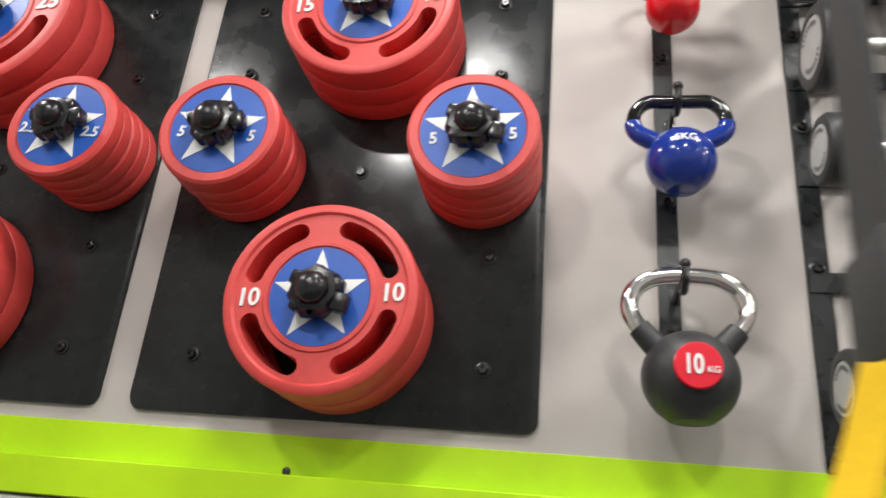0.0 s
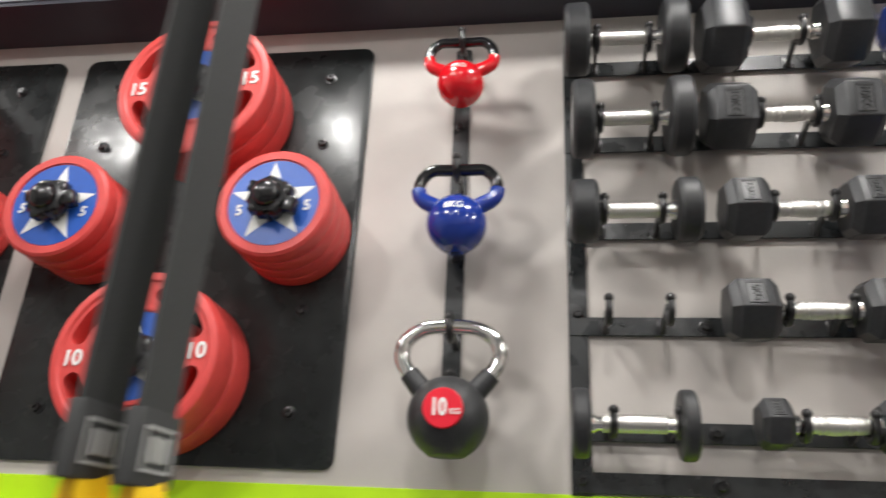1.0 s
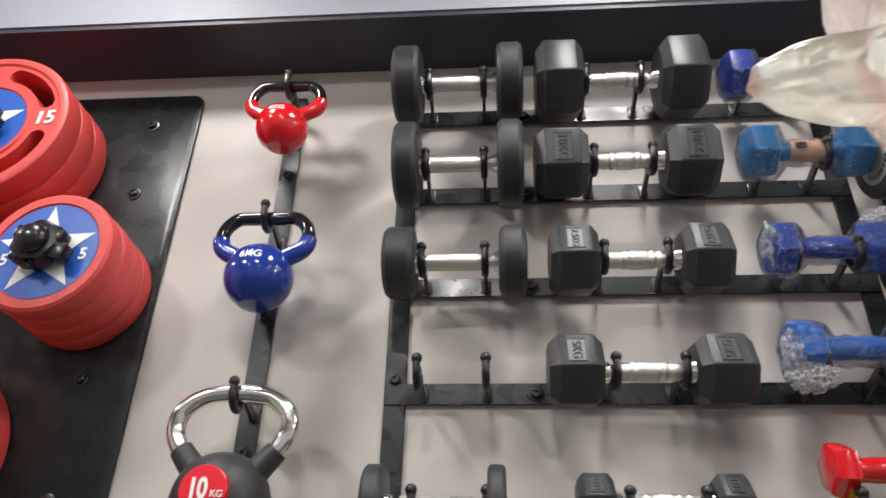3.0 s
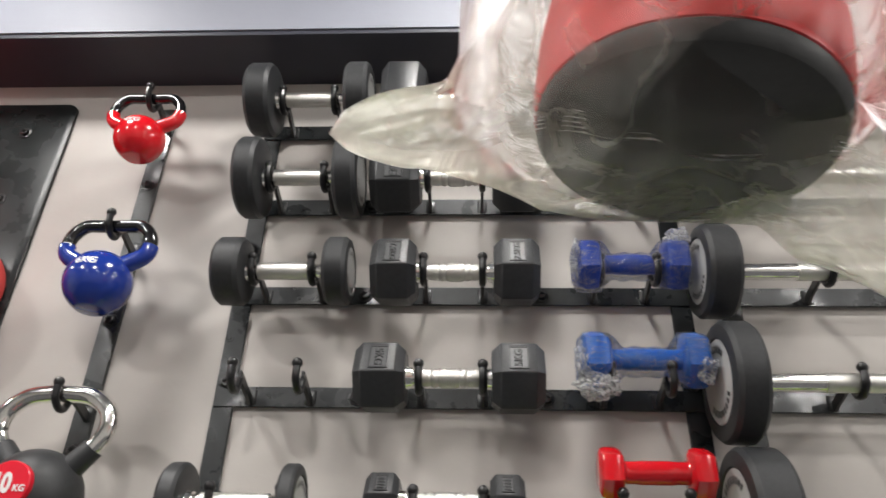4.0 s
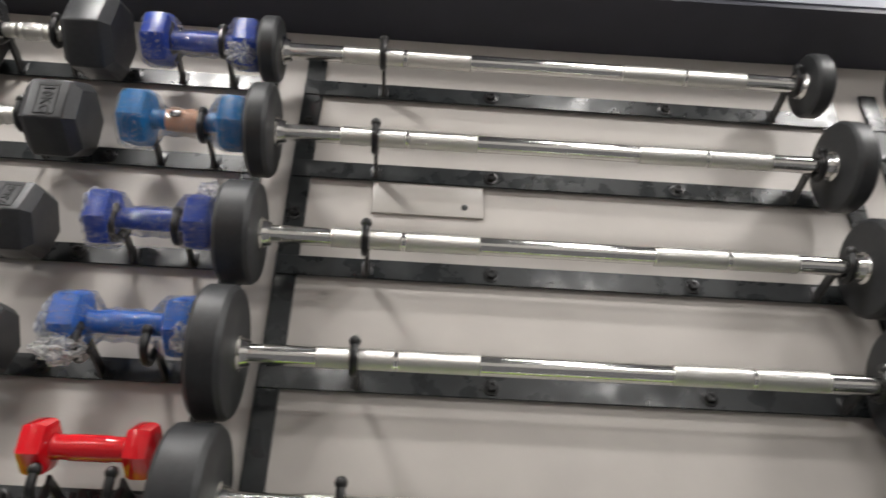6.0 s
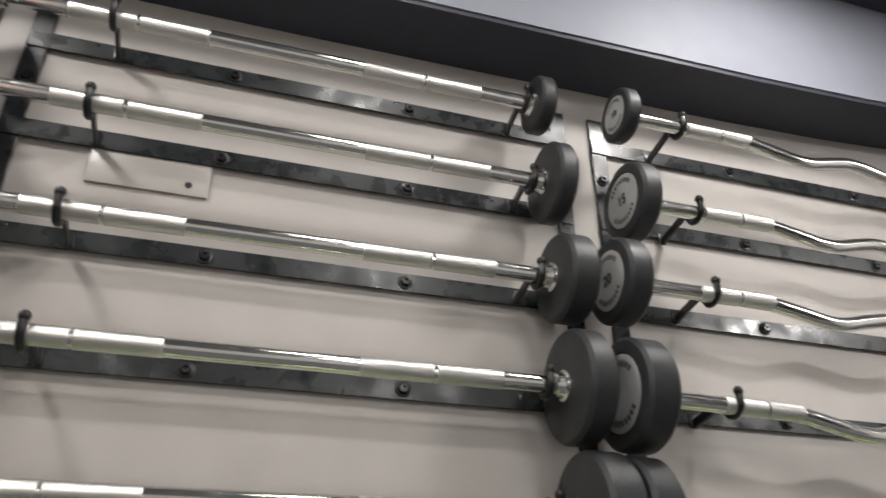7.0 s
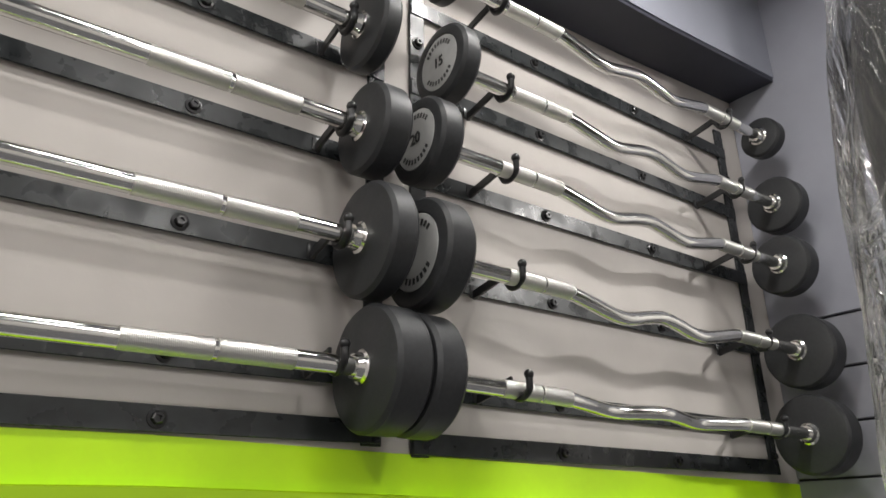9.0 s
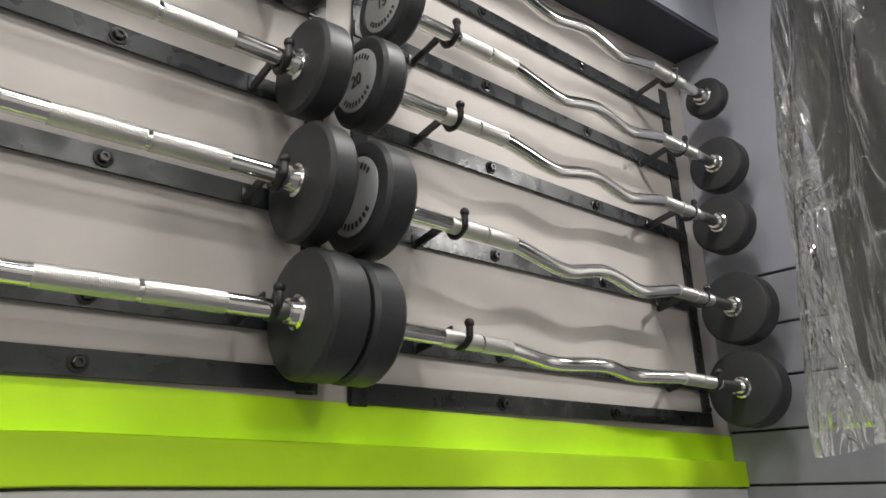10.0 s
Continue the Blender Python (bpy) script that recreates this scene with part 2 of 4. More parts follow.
def part(name, bm, mat, parent=None, label="", m=None):
    """Links a bmesh (or a ready mesh) as one mesh object under a thing or a part."""
    me = bm if isinstance(bm, bpy.types.Mesh) else mesh_of(bm, mat)
    ob = new(name, me)
    if parent is not None:
        ob.parent = parent
    if m is not None:
        ob.matrix_basis = m
    if label:
        ob["label"] = label
    return ob


def thing(name, label, category, group="", kind="", m=None):
    ob = new(name)
    ob.empty_display_size = 0.05
    if m is not None:
        ob.matrix_basis = m
    return tagged(ob, label, category, group, kind)


def box(bm, x0, x1, y0, y1, z0, z1, bevel=0.0, seg=2):
    r = bmesh.ops.create_cube(bm, size=1)
    for v in r["verts"]:
        v.co = Vector(((x0 + x1) / 2 + v.co.x * (x1 - x0), (y0 + y1) / 2 + v.co.y * (y1 - y0), (z0 + z1) / 2 + v.co.z * (z1 - z0)))
    if bevel:
        es = list({e for v in r["verts"] for e in v.link_edges})
        bmesh.ops.bevel(bm, geom=es, offset=bevel, segments=seg, affect="EDGES", profile=0.5)
    return bm


def boxed(*a, **k):
    return box(bmesh.new(), *a, **k)


AXES = {"x": Matrix(((0, 0, 1), (1, 0, 0), (0, 1, 0))), "y": Matrix(((1, 0, 0), (0, 0, 1), (0, -1, 0))), "z": Matrix.Identity(3)}


def lathe(bm, prof, axis="z", at=(0, 0, 0), n=32):
    """Revolves (radius, height) points round an axis; a radius of 0 closes to a point."""
    A, at = AXES[axis], Vector(at)
    rings = []
    for r, h in prof:
        if r <= 1e-6:
            rings.append([bm.verts.new(at + A @ Vector((0, 0, h)))])
        else:
            rings.append([bm.verts.new(at + A @ Vector((r * math.cos(2 * math.pi * i / n), r * math.sin(2 * math.pi * i / n), h))) for i in range(n)])
    for a, b in zip(rings, rings[1:]):
        for i in range(n):
            j = (i + 1) % n
            if len(a) == 1 and len(b) == 1:
                continue
            if len(a) == 1:
                bm.faces.new((a[0], b[i], b[j]))
            elif len(b) == 1:
                bm.faces.new((a[i], a[j], b[0]))
            else:
                bm.faces.new((a[i], a[j], b[j], b[i]))
    return bm


def lathed(prof, axis="z", at=(0, 0, 0), n=32):
    return lathe(bmesh.new(), prof, axis, at, n)


def tube(bm, pts, r, n=12, cap=True, flat=1.0):
    """A round tube along points; r may be a list. flat squeezes it along its second normal."""
    pts = [Vector(p) for p in pts]
    rs = r if isinstance(r, (list, tuple)) else [r] * len(pts)
    rings, up = [], None
    for i, p in enumerate(pts):
        d = (pts[min(i + 1, len(pts) - 1)] - pts[max(i - 1, 0)]).normalized()
        if up is None:
            up = d.orthogonal().normalized()
        up = (up - d * up.dot(d)).normalized()
        side = d.cross(up)
        rings.append([bm.verts.new(p + (up * math.cos(2 * math.pi * k / n) + side * math.sin(2 * math.pi * k / n) * flat) * rs[i]) for k in range(n)])
    for a, b in zip(rings, rings[1:]):
        for k in range(n):
            j = (k + 1) % n
            bm.faces.new((a[k], a[j], b[j], b[k]))
    if cap:
        bm.faces.new(rings[0][::-1])
        bm.faces.new(rings[-1])
    return bm


def tubed(pts, r, n=12, cap=True, flat=1.0):
    return tube(bmesh.new(), pts, r, n, cap, flat)


def smooth_path(pts, per=6):
    """Catmull-Rom through points."""
    P = [Vector(p) for p in pts]
    P = [P[0] * 2 - P[1]] + P + [P[-1] * 2 - P[-2]]
    out = []
    for i in range(1, len(P) - 2):
        a, b, c, d = P[i - 1:i + 3]
        for k in range(per):
            t = k / per
            out.append(0.5 * (2 * b + (c - a) * t + (2 * a - 5 * b + 4 * c - d) * t * t + (3 * b - a - 3 * c + d) * t ** 3))
    out.append(P[-2])
    return out


def prism(bm, outline, y0, y1):
    """Extrudes an (x, z) outline between two depths."""
    a = [bm.verts.new((x, y0, z)) for x, z in outline]
    b = [bm.verts.new((x, y1, z)) for x, z in outline]
    n = len(a)
    bm.faces.new(a)
    bm.faces.new(b[::-1])
    for i in range(n):
        j = (i + 1) % n
        bm.faces.new((a[i], b[i], b[j], a[j]))
    return bm


def rounded(x0, x1, z0, z1, r, n=6):
    pts = []
    for cx, cz, a0 in ((x1 - r, z1 - r, 0), (x0 + r, z1 - r, 90), (x0 + r, z0 + r, 180), (x1 - r, z0 + r, 270)):
        for i in range(n + 1):
            a = radians(a0 + 90 * i / n)
            pts.append((cx + r * math.cos(a), cz + r * math.sin(a)))
    return pts


def lettering(text, size, mat, depth=0.0012, squeeze=1.0, slant=0.0, bold=0.018):
    """Raised lettering as a mesh, centred, lying in the xz plane and facing -y."""
    cu = bpy.data.curves.new("letters", "FONT")
    cu.body, cu.size, cu.align_x, cu.align_y, cu.extrude, cu.offset = text, size, "CENTER", "CENTER", depth, size * bold
    cu.shear = slant
    ob = bpy.data.objects.new("letters", cu)
    scene.collection.objects.link(ob)
    me = bpy.data.meshes.new_from_object(ob.evaluated_get(bpy.context.evaluated_depsgraph_get()))
    bpy.data.objects.remove(ob)
    me.transform(Matrix.Rotation(radians(90), 4, "X") @ Matrix.Diagonal((squeeze, 1, 1, 1)))
    me.materials.clear()
    me.materials.append(mat)
    return me


def cut(bm, cutter):
    """A solid less another, as a mesh."""
    obs = []
    for b in (bm, cutter):
        bmesh.ops.recalc_face_normals(b, faces=b.faces)
        me = bpy.data.meshes.new("tmp")
        b.to_mesh(me)
        b.free()
        obs.append(new("tmp", me))
    mo = obs[0].modifiers.new("cut", "BOOLEAN")
    mo.object, mo.operation, mo.solver = obs[1], "DIFFERENCE", "EXACT"
    me = bpy.data.meshes.new_from_object(obs[0].evaluated_get(bpy.context.evaluated_depsgraph_get()))
    for o in obs:
        bpy.data.objects.remove(o)
    me.shade_smooth()
    me.set_sharp_from_angle(angle=radians(35))
    return me


# ---- the room ----
XL, XR, YB = -2.6, 3.445, -4.2
# the slatted wall is a short return; unseen hall to XE added for reflections, light
XE, RETURN = 5.4, -0.50
tagged(part("wall_back", boxed(XL - 0.1, XE + 0.12, 0, 0.12, 0, CEIL + 0.1), M_WALL), "light warm grey painted wall with faint scuffs", "wall", kind="structure")
tagged(part("floor", boxed(XL, XE, YB, 0, -0.1, 0), M_FLOOR), "black speckled rubber gym floor", "floor", kind="structure")
tagged(part("ceiling", boxed(XL - 0.1, XE + 0.12, YB - 0.1, 0.12, CEIL, CEIL + 0.1), M_CEIL), "dark blue-grey painted ceiling", "ceiling", kind="structure")
# unseen walls that close the hall; their tone feeds the chrome reflections
tagged(part("wall_left", boxed(XL - 0.12, XL, YB, 0, 0, CEIL), M_ROOM), "plain grey wall, unseen", "wall", kind="structure")
tagged(part("wall_far_right", boxed(XE, XE + 0.12, YB, 0, 0, CEIL), M_ROOM), "plain grey wall, unseen", "wall", kind="structure")
tagged(part("wall_front", boxed(XL - 0.1, XE + 0.12, YB - 0.12, YB, 0, CEIL), M_ROOM), "plain grey wall, unseen", "wall", kind="structure")

# bulkhead: pale front face and a dark soffit over the racks
SD = 0.148
SOFFIT = [(XL, 2.533), (1.6, 2.533), (2.0, 2.538), (2.6, 2.547), (2.9, 2.558), (XR, 2.596)]


def bulkhead():
    t = thing("bulkhead", "pale blue-grey ceiling bulkhead with a dark painted soffit", "bulkhead", kind="structure")

    def slab(lift, top, y0, y1):
        b = bmesh.new()
        rows = []
        for x, z in SOFFIT:
            zt = top or z + 0.0115
            rows.append([b.verts.new(p) for p in ((x, y0, z + lift), (x, y1, z + lift), (x, y1, zt), (x, y0, zt))])
        for p, q in zip(rows, rows[1:]):
            for i in range(4):
                b.faces.new((p[i], p[(i + 1) % 4], q[(i + 1) % 4], q[i]))
        b.faces.new(rows[0])
        b.faces.new(rows[-1])
        return b
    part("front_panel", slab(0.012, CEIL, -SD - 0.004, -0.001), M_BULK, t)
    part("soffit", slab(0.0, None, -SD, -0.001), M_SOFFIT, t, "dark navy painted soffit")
    return t


bulkhead()



def sloping_board(x0, x1, y, low, high, bevel):
    """A long board on the wall, level up to x = 1.8 and then running slightly downhill."""
    b = bmesh.new()
    rows = []
    for x in (x0, 1.8, x1):
        d = 0.0255 * max(0.0, x - 1.8)
        rows.append([b.verts.new(p) for p in ((x, -0.0002, low - d), (x, y + bevel, low - d), (x, y, low - d + bevel), (x, y, high - d - bevel), (x, y + bevel, high - d), (x, -0.0002, high - d))])
    for p, q in zip(rows, rows[1:]):
        for k in range(6):
            b.faces.new((p[k], p[(k + 1) % 6], q[(k + 1) % 6], q[k]))
    b.faces.new(rows[0])
    b.faces.new(rows[-1][::-1])
    return b


# lime band in two boards, the lower one standing proud
t = thing("lime_band", "lime green vinyl-faced band along the wall", "wall band", kind="structure")
part("upper_board", sloping_board(XL, XR, -0.004, 1.4365, 1.5015, 0.0006), M_LIME, t)
part("lower_board", sloping_board(XL, XR - 0.002, -0.036, 1.373, 1.436, 0.002), M_LIME, t)
b = lathed([(0.007, 0.0), (0.007, 0.002), (0.004, 0.004), (0, 0.004)], "y", n=14)
for v in b.verts:
    v.co.y = -abs(v.co.y)
part("screw", b, M_STEEL, t, "black screw head", m=pose(-0.618, -0.004, 1.443))
tagged(part("wall_panel", sloping_board(XL, XR - 0.001, -0.028, 0.05, 1.369, 0.002), M_WHITE), "off-white laminate panel below the lime band", "wall panel", kind="structure")

# slatted side wall: grooves between wide grey boards
t = thing("wall_right", "blue-grey slatted wall with dark horizontal grooves", "wall", kind="structure")
part("backing", boxed(XR + 0.012, XR + 0.12, RETURN, 0, 0, CEIL), M_GROOVE, t)
SLATS = [(1.869 - 0.1335 * (k + 1) + 0.003, 1.869 - 0.1335 * k - 0.003) for k in range(13, -1, -1)] + [(1.873, 2.0)]
for z0, z1 in SLATS[:-1]:
    part("slat", boxed(XR, XR + 0.012, RETURN, -0.0005, z0, z1, 0.002, 1), M_SLAT, t)
part("upper_panel", boxed(XR, XR + 0.012, RETURN, -0.0005, SLATS[-1][0], CEIL - 0.002, 0.002, 1), M_BLUEGREY, t, "plain blue-grey upper panel")

# dark cornice where walls meet the ceiling
t = thing("ceiling_trim", "dark cornice strip along the ceiling edge", "ceiling trim", kind="structure")
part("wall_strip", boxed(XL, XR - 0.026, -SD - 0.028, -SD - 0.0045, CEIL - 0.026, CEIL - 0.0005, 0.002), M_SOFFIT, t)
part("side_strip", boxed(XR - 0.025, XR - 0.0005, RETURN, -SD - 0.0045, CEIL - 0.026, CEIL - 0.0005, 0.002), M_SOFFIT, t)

# ceiling lamps, all out of view, with housings for the added fill lamps too
for lx, ly, watts in LAMPS:
    t = thing("downlight", "unseen round white ceiling downlight, switched on, several added as fill light", "downlight", "ceiling downlights", m=pose(lx, ly, CEIL))
    part("trim_ring", lathed([(0.118, -0.0005), (0.140, -0.0005), (0.138, -0.012), (0.122, -0.018), (0.118, -0.014), (0.118, -0.0005)], "z", n=32), M_WHITE, t)
    part("diffuser", lathed([(0, -0.006), (0.1175, -0.006)], "z", n=32), M_GLOW, t)


# ---- fixings ----
def bolt_mesh(r=0.009, h=0.008):
    b = bmesh.new()
    lathe(b, [(r * 1.5, 0), (r * 1.5, 0.0022), (r * 1.05, 0.003)], "y", n=16)
    lathe(b, [(r, 0.0), (r, h), (r * 0.8, h + 0.0015), (r * 0.45, h + 0.0015), (r * 0.42, h - 0.002), (0, h - 0.002)], "y", n=6)
    for v in b.verts:
        v.co.y = -abs(v.co.y)
    return mesh_of(b, M_HOOK)


BOLT = bolt_mesh()


def bolt(parent, x, y, z):
    return part("bolt", BOLT, None, parent, m=pose(x, y, z, 0, 17 * ((x * 31 + z * 57) % 5), 0))


HOOKS = {}


def hook_mesh(reach, drop=0.018, tip=0.016, r=0.0062):
    """A hook: foot on the bar, flat arm rising outwards, upturned rod with a ball at its tip."""
    key = (reach, drop, tip)
    if key not in HOOKS:
        b = bmesh.new()
        arm = reach - 0.042
        box(b, -0.0030, 0.0030, -arm, -0.001, -0.0085, 0.0085, 0.001, 1)
        for v in b.verts:
            v.co.z += -0.008 + 0.019 * min(1.0, -v.co.y / arm)
        path = smooth_path([(0, -arm + 0.004, 0.004), (0, -arm - 0.003, -0.010), (0, -arm - 0.010, -drop - 0.001), (0, -reach + 0.018, -drop - 0.003), (0, -reach + 0.004, -drop + 0.006), (0, -reach, -0.004), (0, -reach, tip)], 5)
        tube(b, path, r, 10)
        rb = 0.0088
        lathe(b, [(0, -rb)] + [(rb * math.sin(a), -rb * math.cos(a)) for a in (0.5, 1.0, 1.57, 2.1, 2.6)] + [(0, rb)], "z", (0, -reach, tip), 12)
        box(b, -0.009, 0.009, -0.004, 0.0, -0.014, 0.012, 0.002)
        HOOKS[key] = mesh_of(b, M_HOOK)
    return HOOKS[key]


def hook(parent, x, z, reach=0.1185, y=-0.0085):
    return part("hook", hook_mesh(reach), None, parent, m=pose(x, y, z))


# ---- plate boards ----
def plate_board(x0, x1, label):
    t = thing("plate_board", label, "display board", "plate boards")
    b = bmesh.new()
    prism(b, rounded(x0, x1, 1.528, 2.474, 0.022), -0.0075, -0.0002)
    bmesh.ops.bevel(b, geom=[e for e in b.edges if abs(e.verts[0].co.y - e.verts[1].co.y) < 1e-6 and e.verts[0].co.y < -0.005], offset=0.0025, segments=2, affect="EDGES", profile=0.5)
    part("panel", b, M_BLACKGLOSS, t)
    cx = (x0 + x1) / 2
    for dx, z in ((0.006, 1.998), (0.263, 2.219), (0.264, 1.629), (-0.258, 1.629), (-0.264, 2.228), (0.262, 2.392), (-0.262, 2.389), (0.263, 1.832)):
        bolt(t, cx + dx, -0.0075, z)
    return t


def peg(parent, x, z, length):
    b = lathed([(0.034, 0.0), (0.034, 0.006), (0.0232, 0.008), (0.0232, length - 0.012), (0.0265, length - 0.008), (0.0262, length - 0.001), (0.0225, length + 0.007), (0.0145, length + 0.0125), (0.006, length + 0.0145), (0, length + 0.015)], "y", n=24)
    for v in b.verts:
        v.co.y = -abs(v.co.y)
    part("peg", b, M_COLLAR, parent, m=pose(x, -0.0075, z))


def collar_thing(x, y, z, turn):
    """A black clamp collar with faceted jaws and a lever."""
    t = thing("clamp_collar", "black plastic clamp collar locked on a weight peg", "collar", "clamp collars", m=pose(x, y, z, 0, turn, 0))
    b = lathed([(0.0245, 0.0), (0.041, 0.001), (0.0455, 0.007), (0.0445, 0.022), (0.038, 0.031), (0.0285, 0.033), (0.0262, 0.028), (0.0245, 0.0)], "y", n=7)
    for v in b.verts:
        v.co.y = -abs(v.co.y)
    for deg, w, h in ((28, 0.011, 0.030), (96, 0.007, 0.024), (158, 0.012, 0.027), (236, 0.009, 0.031), (300, 0.008, 0.022)):
        a = radians(deg)
        box(b, 0.036 * math.cos(a) - w, 0.036 * math.cos(a) + w, -h, -0.004, 0.036 * math.sin(a) - w, 0.036 * math.sin(a) + w, 0.004)
    part("jaw_ring", b, M_COLLAR, t)
    part("lever", boxed(0.034, 0.058, -0.030, -0.004, -0.024, 0.006, 0.004), M_COLLAR, t)
    part("hinge_pin", lathed([(0.005, -0.034), (0.005, -0.002), (0, -0.002)], "y", (0.01, 0, -0.038), 10), M_HOOK, t)
    return t


def star_outline(r, turn=0.0):
    pts = []
    for i in range(10):
        a = radians(90 + turn + 36 * i)
        rr = r if i % 2 == 0 else r * 0.40
        pts.append((rr * math.cos(a), rr * math.sin(a)))
    return pts


def flip_y(b):
    for v in b.verts:
        v.co.y = -v.co.y
    return b


def weight_plate(text, R, thick, slotted, turn, label):
    """A red plate with its front at y = 0, a blue hub disc, a white star and its number."""
    t = thing("weight_plate", label, "weight plate", "red weight plates")
    if slotted:
        hub = 0.52 * R
        prof = [(0.0262, 0.004), (hub * 1.0, 0.004), (hub * 1.02, 0.001), (hub * 1.09, 0.001), (hub * 1.12, 0.004), (0.875 * R, 0.004), (0.90 * R, 0.0), (0.965 * R, 0.0), (0.988 * R, 0.0025), (R, 0.008),
                (R, thick - 0.006), (0.990 * R, thick - 0.002), (0.975 * R, thick - 0.0005), (0.026, thick - 0.0005), (0.026, 0.004)]
    else:
        hub = 0.80 * R
        prof = [(0.026, 0.003), (hub * 1.0, 0.003), (hub * 1.02, 0.0), (0.94 * R, 0.0), (0.985 * R, 0.004), (R, 0.011), (R, thick - 0.007), (0.985 * R, thick - 0.002), (0.96 * R, thick - 0.0005), (0.026, thick - 0.0005), (0.026, 0.003)]
    b = flip_y(lathed(prof, "y", n=72))
    for v in b.verts:
        v.co.y = abs(v.co.y)
    bmesh.ops.remove_doubles(b, verts=b.verts, dist=1e-6)
    if slotted:
        c = bmesh.new()
        for a0 in (45, 135, 225, 315):
            r0, r1, half = 0.645 * R, 0.835 * R, 25
            rc, rw = (r0 + r1) / 2, (r1 - r0) / 2
            out = []
            for i in range(13):
                a = radians(a0 + turn - half + 2 * half * i / 12)
                out.append((r1 * math.cos(a), r1 * math.sin(a)))
            a = radians(a0 + turn + half)
            for i in range(1, 8):
                u = math.pi * i / 8
                out.append((rc * math.cos(a) + rw * (math.cos(u) * math.cos(a) - math.sin(u) * math.sin(a)), rc * math.sin(a) + rw * (math.cos(u) * math.sin(a) + math.sin(u) * math.cos(a))))
            for i in range(13):
                a = radians(a0 + turn + half - 2 * half * i / 12)
                out.append((r0 * math.cos(a), r0 * math.sin(a)))
            a = radians(a0 + turn - half)
            for i in range(1, 8):
                u = math.pi * (1 - i / 8)
                out.append((rc * math.cos(a) + rw * (math.cos(u) * math.cos(a) + math.sin(u) * math.sin(a)), rc * math.sin(a) + rw * (math.cos(u) * math.sin(a) - math.sin(u) * math.cos(a))))
            prism(c, out, -0.05, thick + 0.05)
        me = cut(b, c)
        me.materials.clear()
        me.materials.append(M_RED)
        part("body", me, None, t)
    else:
        part("body", b, M_RED, t)
    y = 0.004 if slotted else 0.003
    d = lathed([(0.0265, y - 0.0008), (hub * 0.985, y - 0.0008), (hub * 0.995, y + 0.001)], "y", n=64)
    for v in d.verts:
        v.co.y = abs(v.co.y)
    part("hub_disc", d, M_BLUE, t, "blue printed hub disc")
    s = bmesh.new()
    prism(s, star_outline(hub * 0.95, turn), y - 0.0016, y - 0.001)
    part("star", s, M_PRINT, t, "white five-pointed star")
    size = 0.27 * R if slotted else 0.28 * R
    for sx in (-1, 1):
        rr = 0.735 * R if slotted else 0.60 * R
        a = radians(turn) + (0 if slotted else -sx * 0.20)
        part("number", lettering(text, size * 0.94, M_PRINT, 0.0012, 0.95, 0.06, 0.022), None, t, "white raised number", m=pose(sx * rr * math.cos(a), (y - 0.0012), sx * rr * math.sin(a), 0, -turn, 0))
    return t


def plate_stack(text, R, thick, count, x, z, slotted, turn, front, label):
    """Alike plates on one peg, the front one's face at depth front."""
    first = weight_plate(text, R, thick, slotted, turn, label)
    rng = random.Random(text + str(x))
    for k in range(count):
        m = pose(x + rng.uniform(-0.002, 0.002) * (k > 0), front + k * (thick + 0.0004), z + rng.uniform(-0.002, 0.001) * (k > 0))
        if k == 0:
            first.matrix_basis = m
        else:
            copy_thing(first, m)


bd = plate_board(-0.927, -0.210, "glossy black steel plate board bolted to the wall")
bd2 = plate_board(-1.707, -0.988, "glossy black steel plate board beside a second one")
STACKS = [
    ("5", 0.113, 0.0400, 4, -0.331, 1.996, False, 4, bd),
    ("5", 0.113, 0.0400, 4, -0.784, 2.000, False, -4, bd),
    ("10", 0.160, 0.0750, 2, -0.555, 1.700, True, 4, bd),
    ("15", 0.167, 0.0515, 3, -0.549, 2.279, True, 4, bd),
    ("2.5", 0.110, 0.0300, 5, -1.102, 2.014, False, -4, bd2),
    ("25", 0.198, 0.0515, 3, -1.364, 2.290, True, 4, bd2),
    ("20", 0.180, 0.0515, 3, -1.356, 1.715, True, 4, bd2),
]
for text, R, th, n, x, z, slot, turn, board in STACKS:
    front = -0.009 - n * (th + 0.0004)
    plate_stack(text, R, th, n, x, z, slot, turn, front, "red urethane %s kilo weight plate with blue star hub" % text)
    peg(board, x, z, -front - 0.0075 + 0.040)
    collar_thing(x, front - 0.001, z, turn * 3)


# ---- kettlebells on their strip ----
t = thing("kettlebell_strip", "narrow black steel wall strip with three kettlebell hooks", "wall strip")
b = bmesh.new()
prism(b, rounded(-0.0165, 0.0185, 1.690, 2.455, 0.006, 3), -0.009, -0.0002)
part("flat_bar", b, M_STEEL, t)
for hz in (2.403, 2.095, 1.770):
    hook(t, 0.009, hz, 0.112)
for bz in (2.251, 1.945, 1.705):
    bolt(t, 0.001, -0.009, bz)


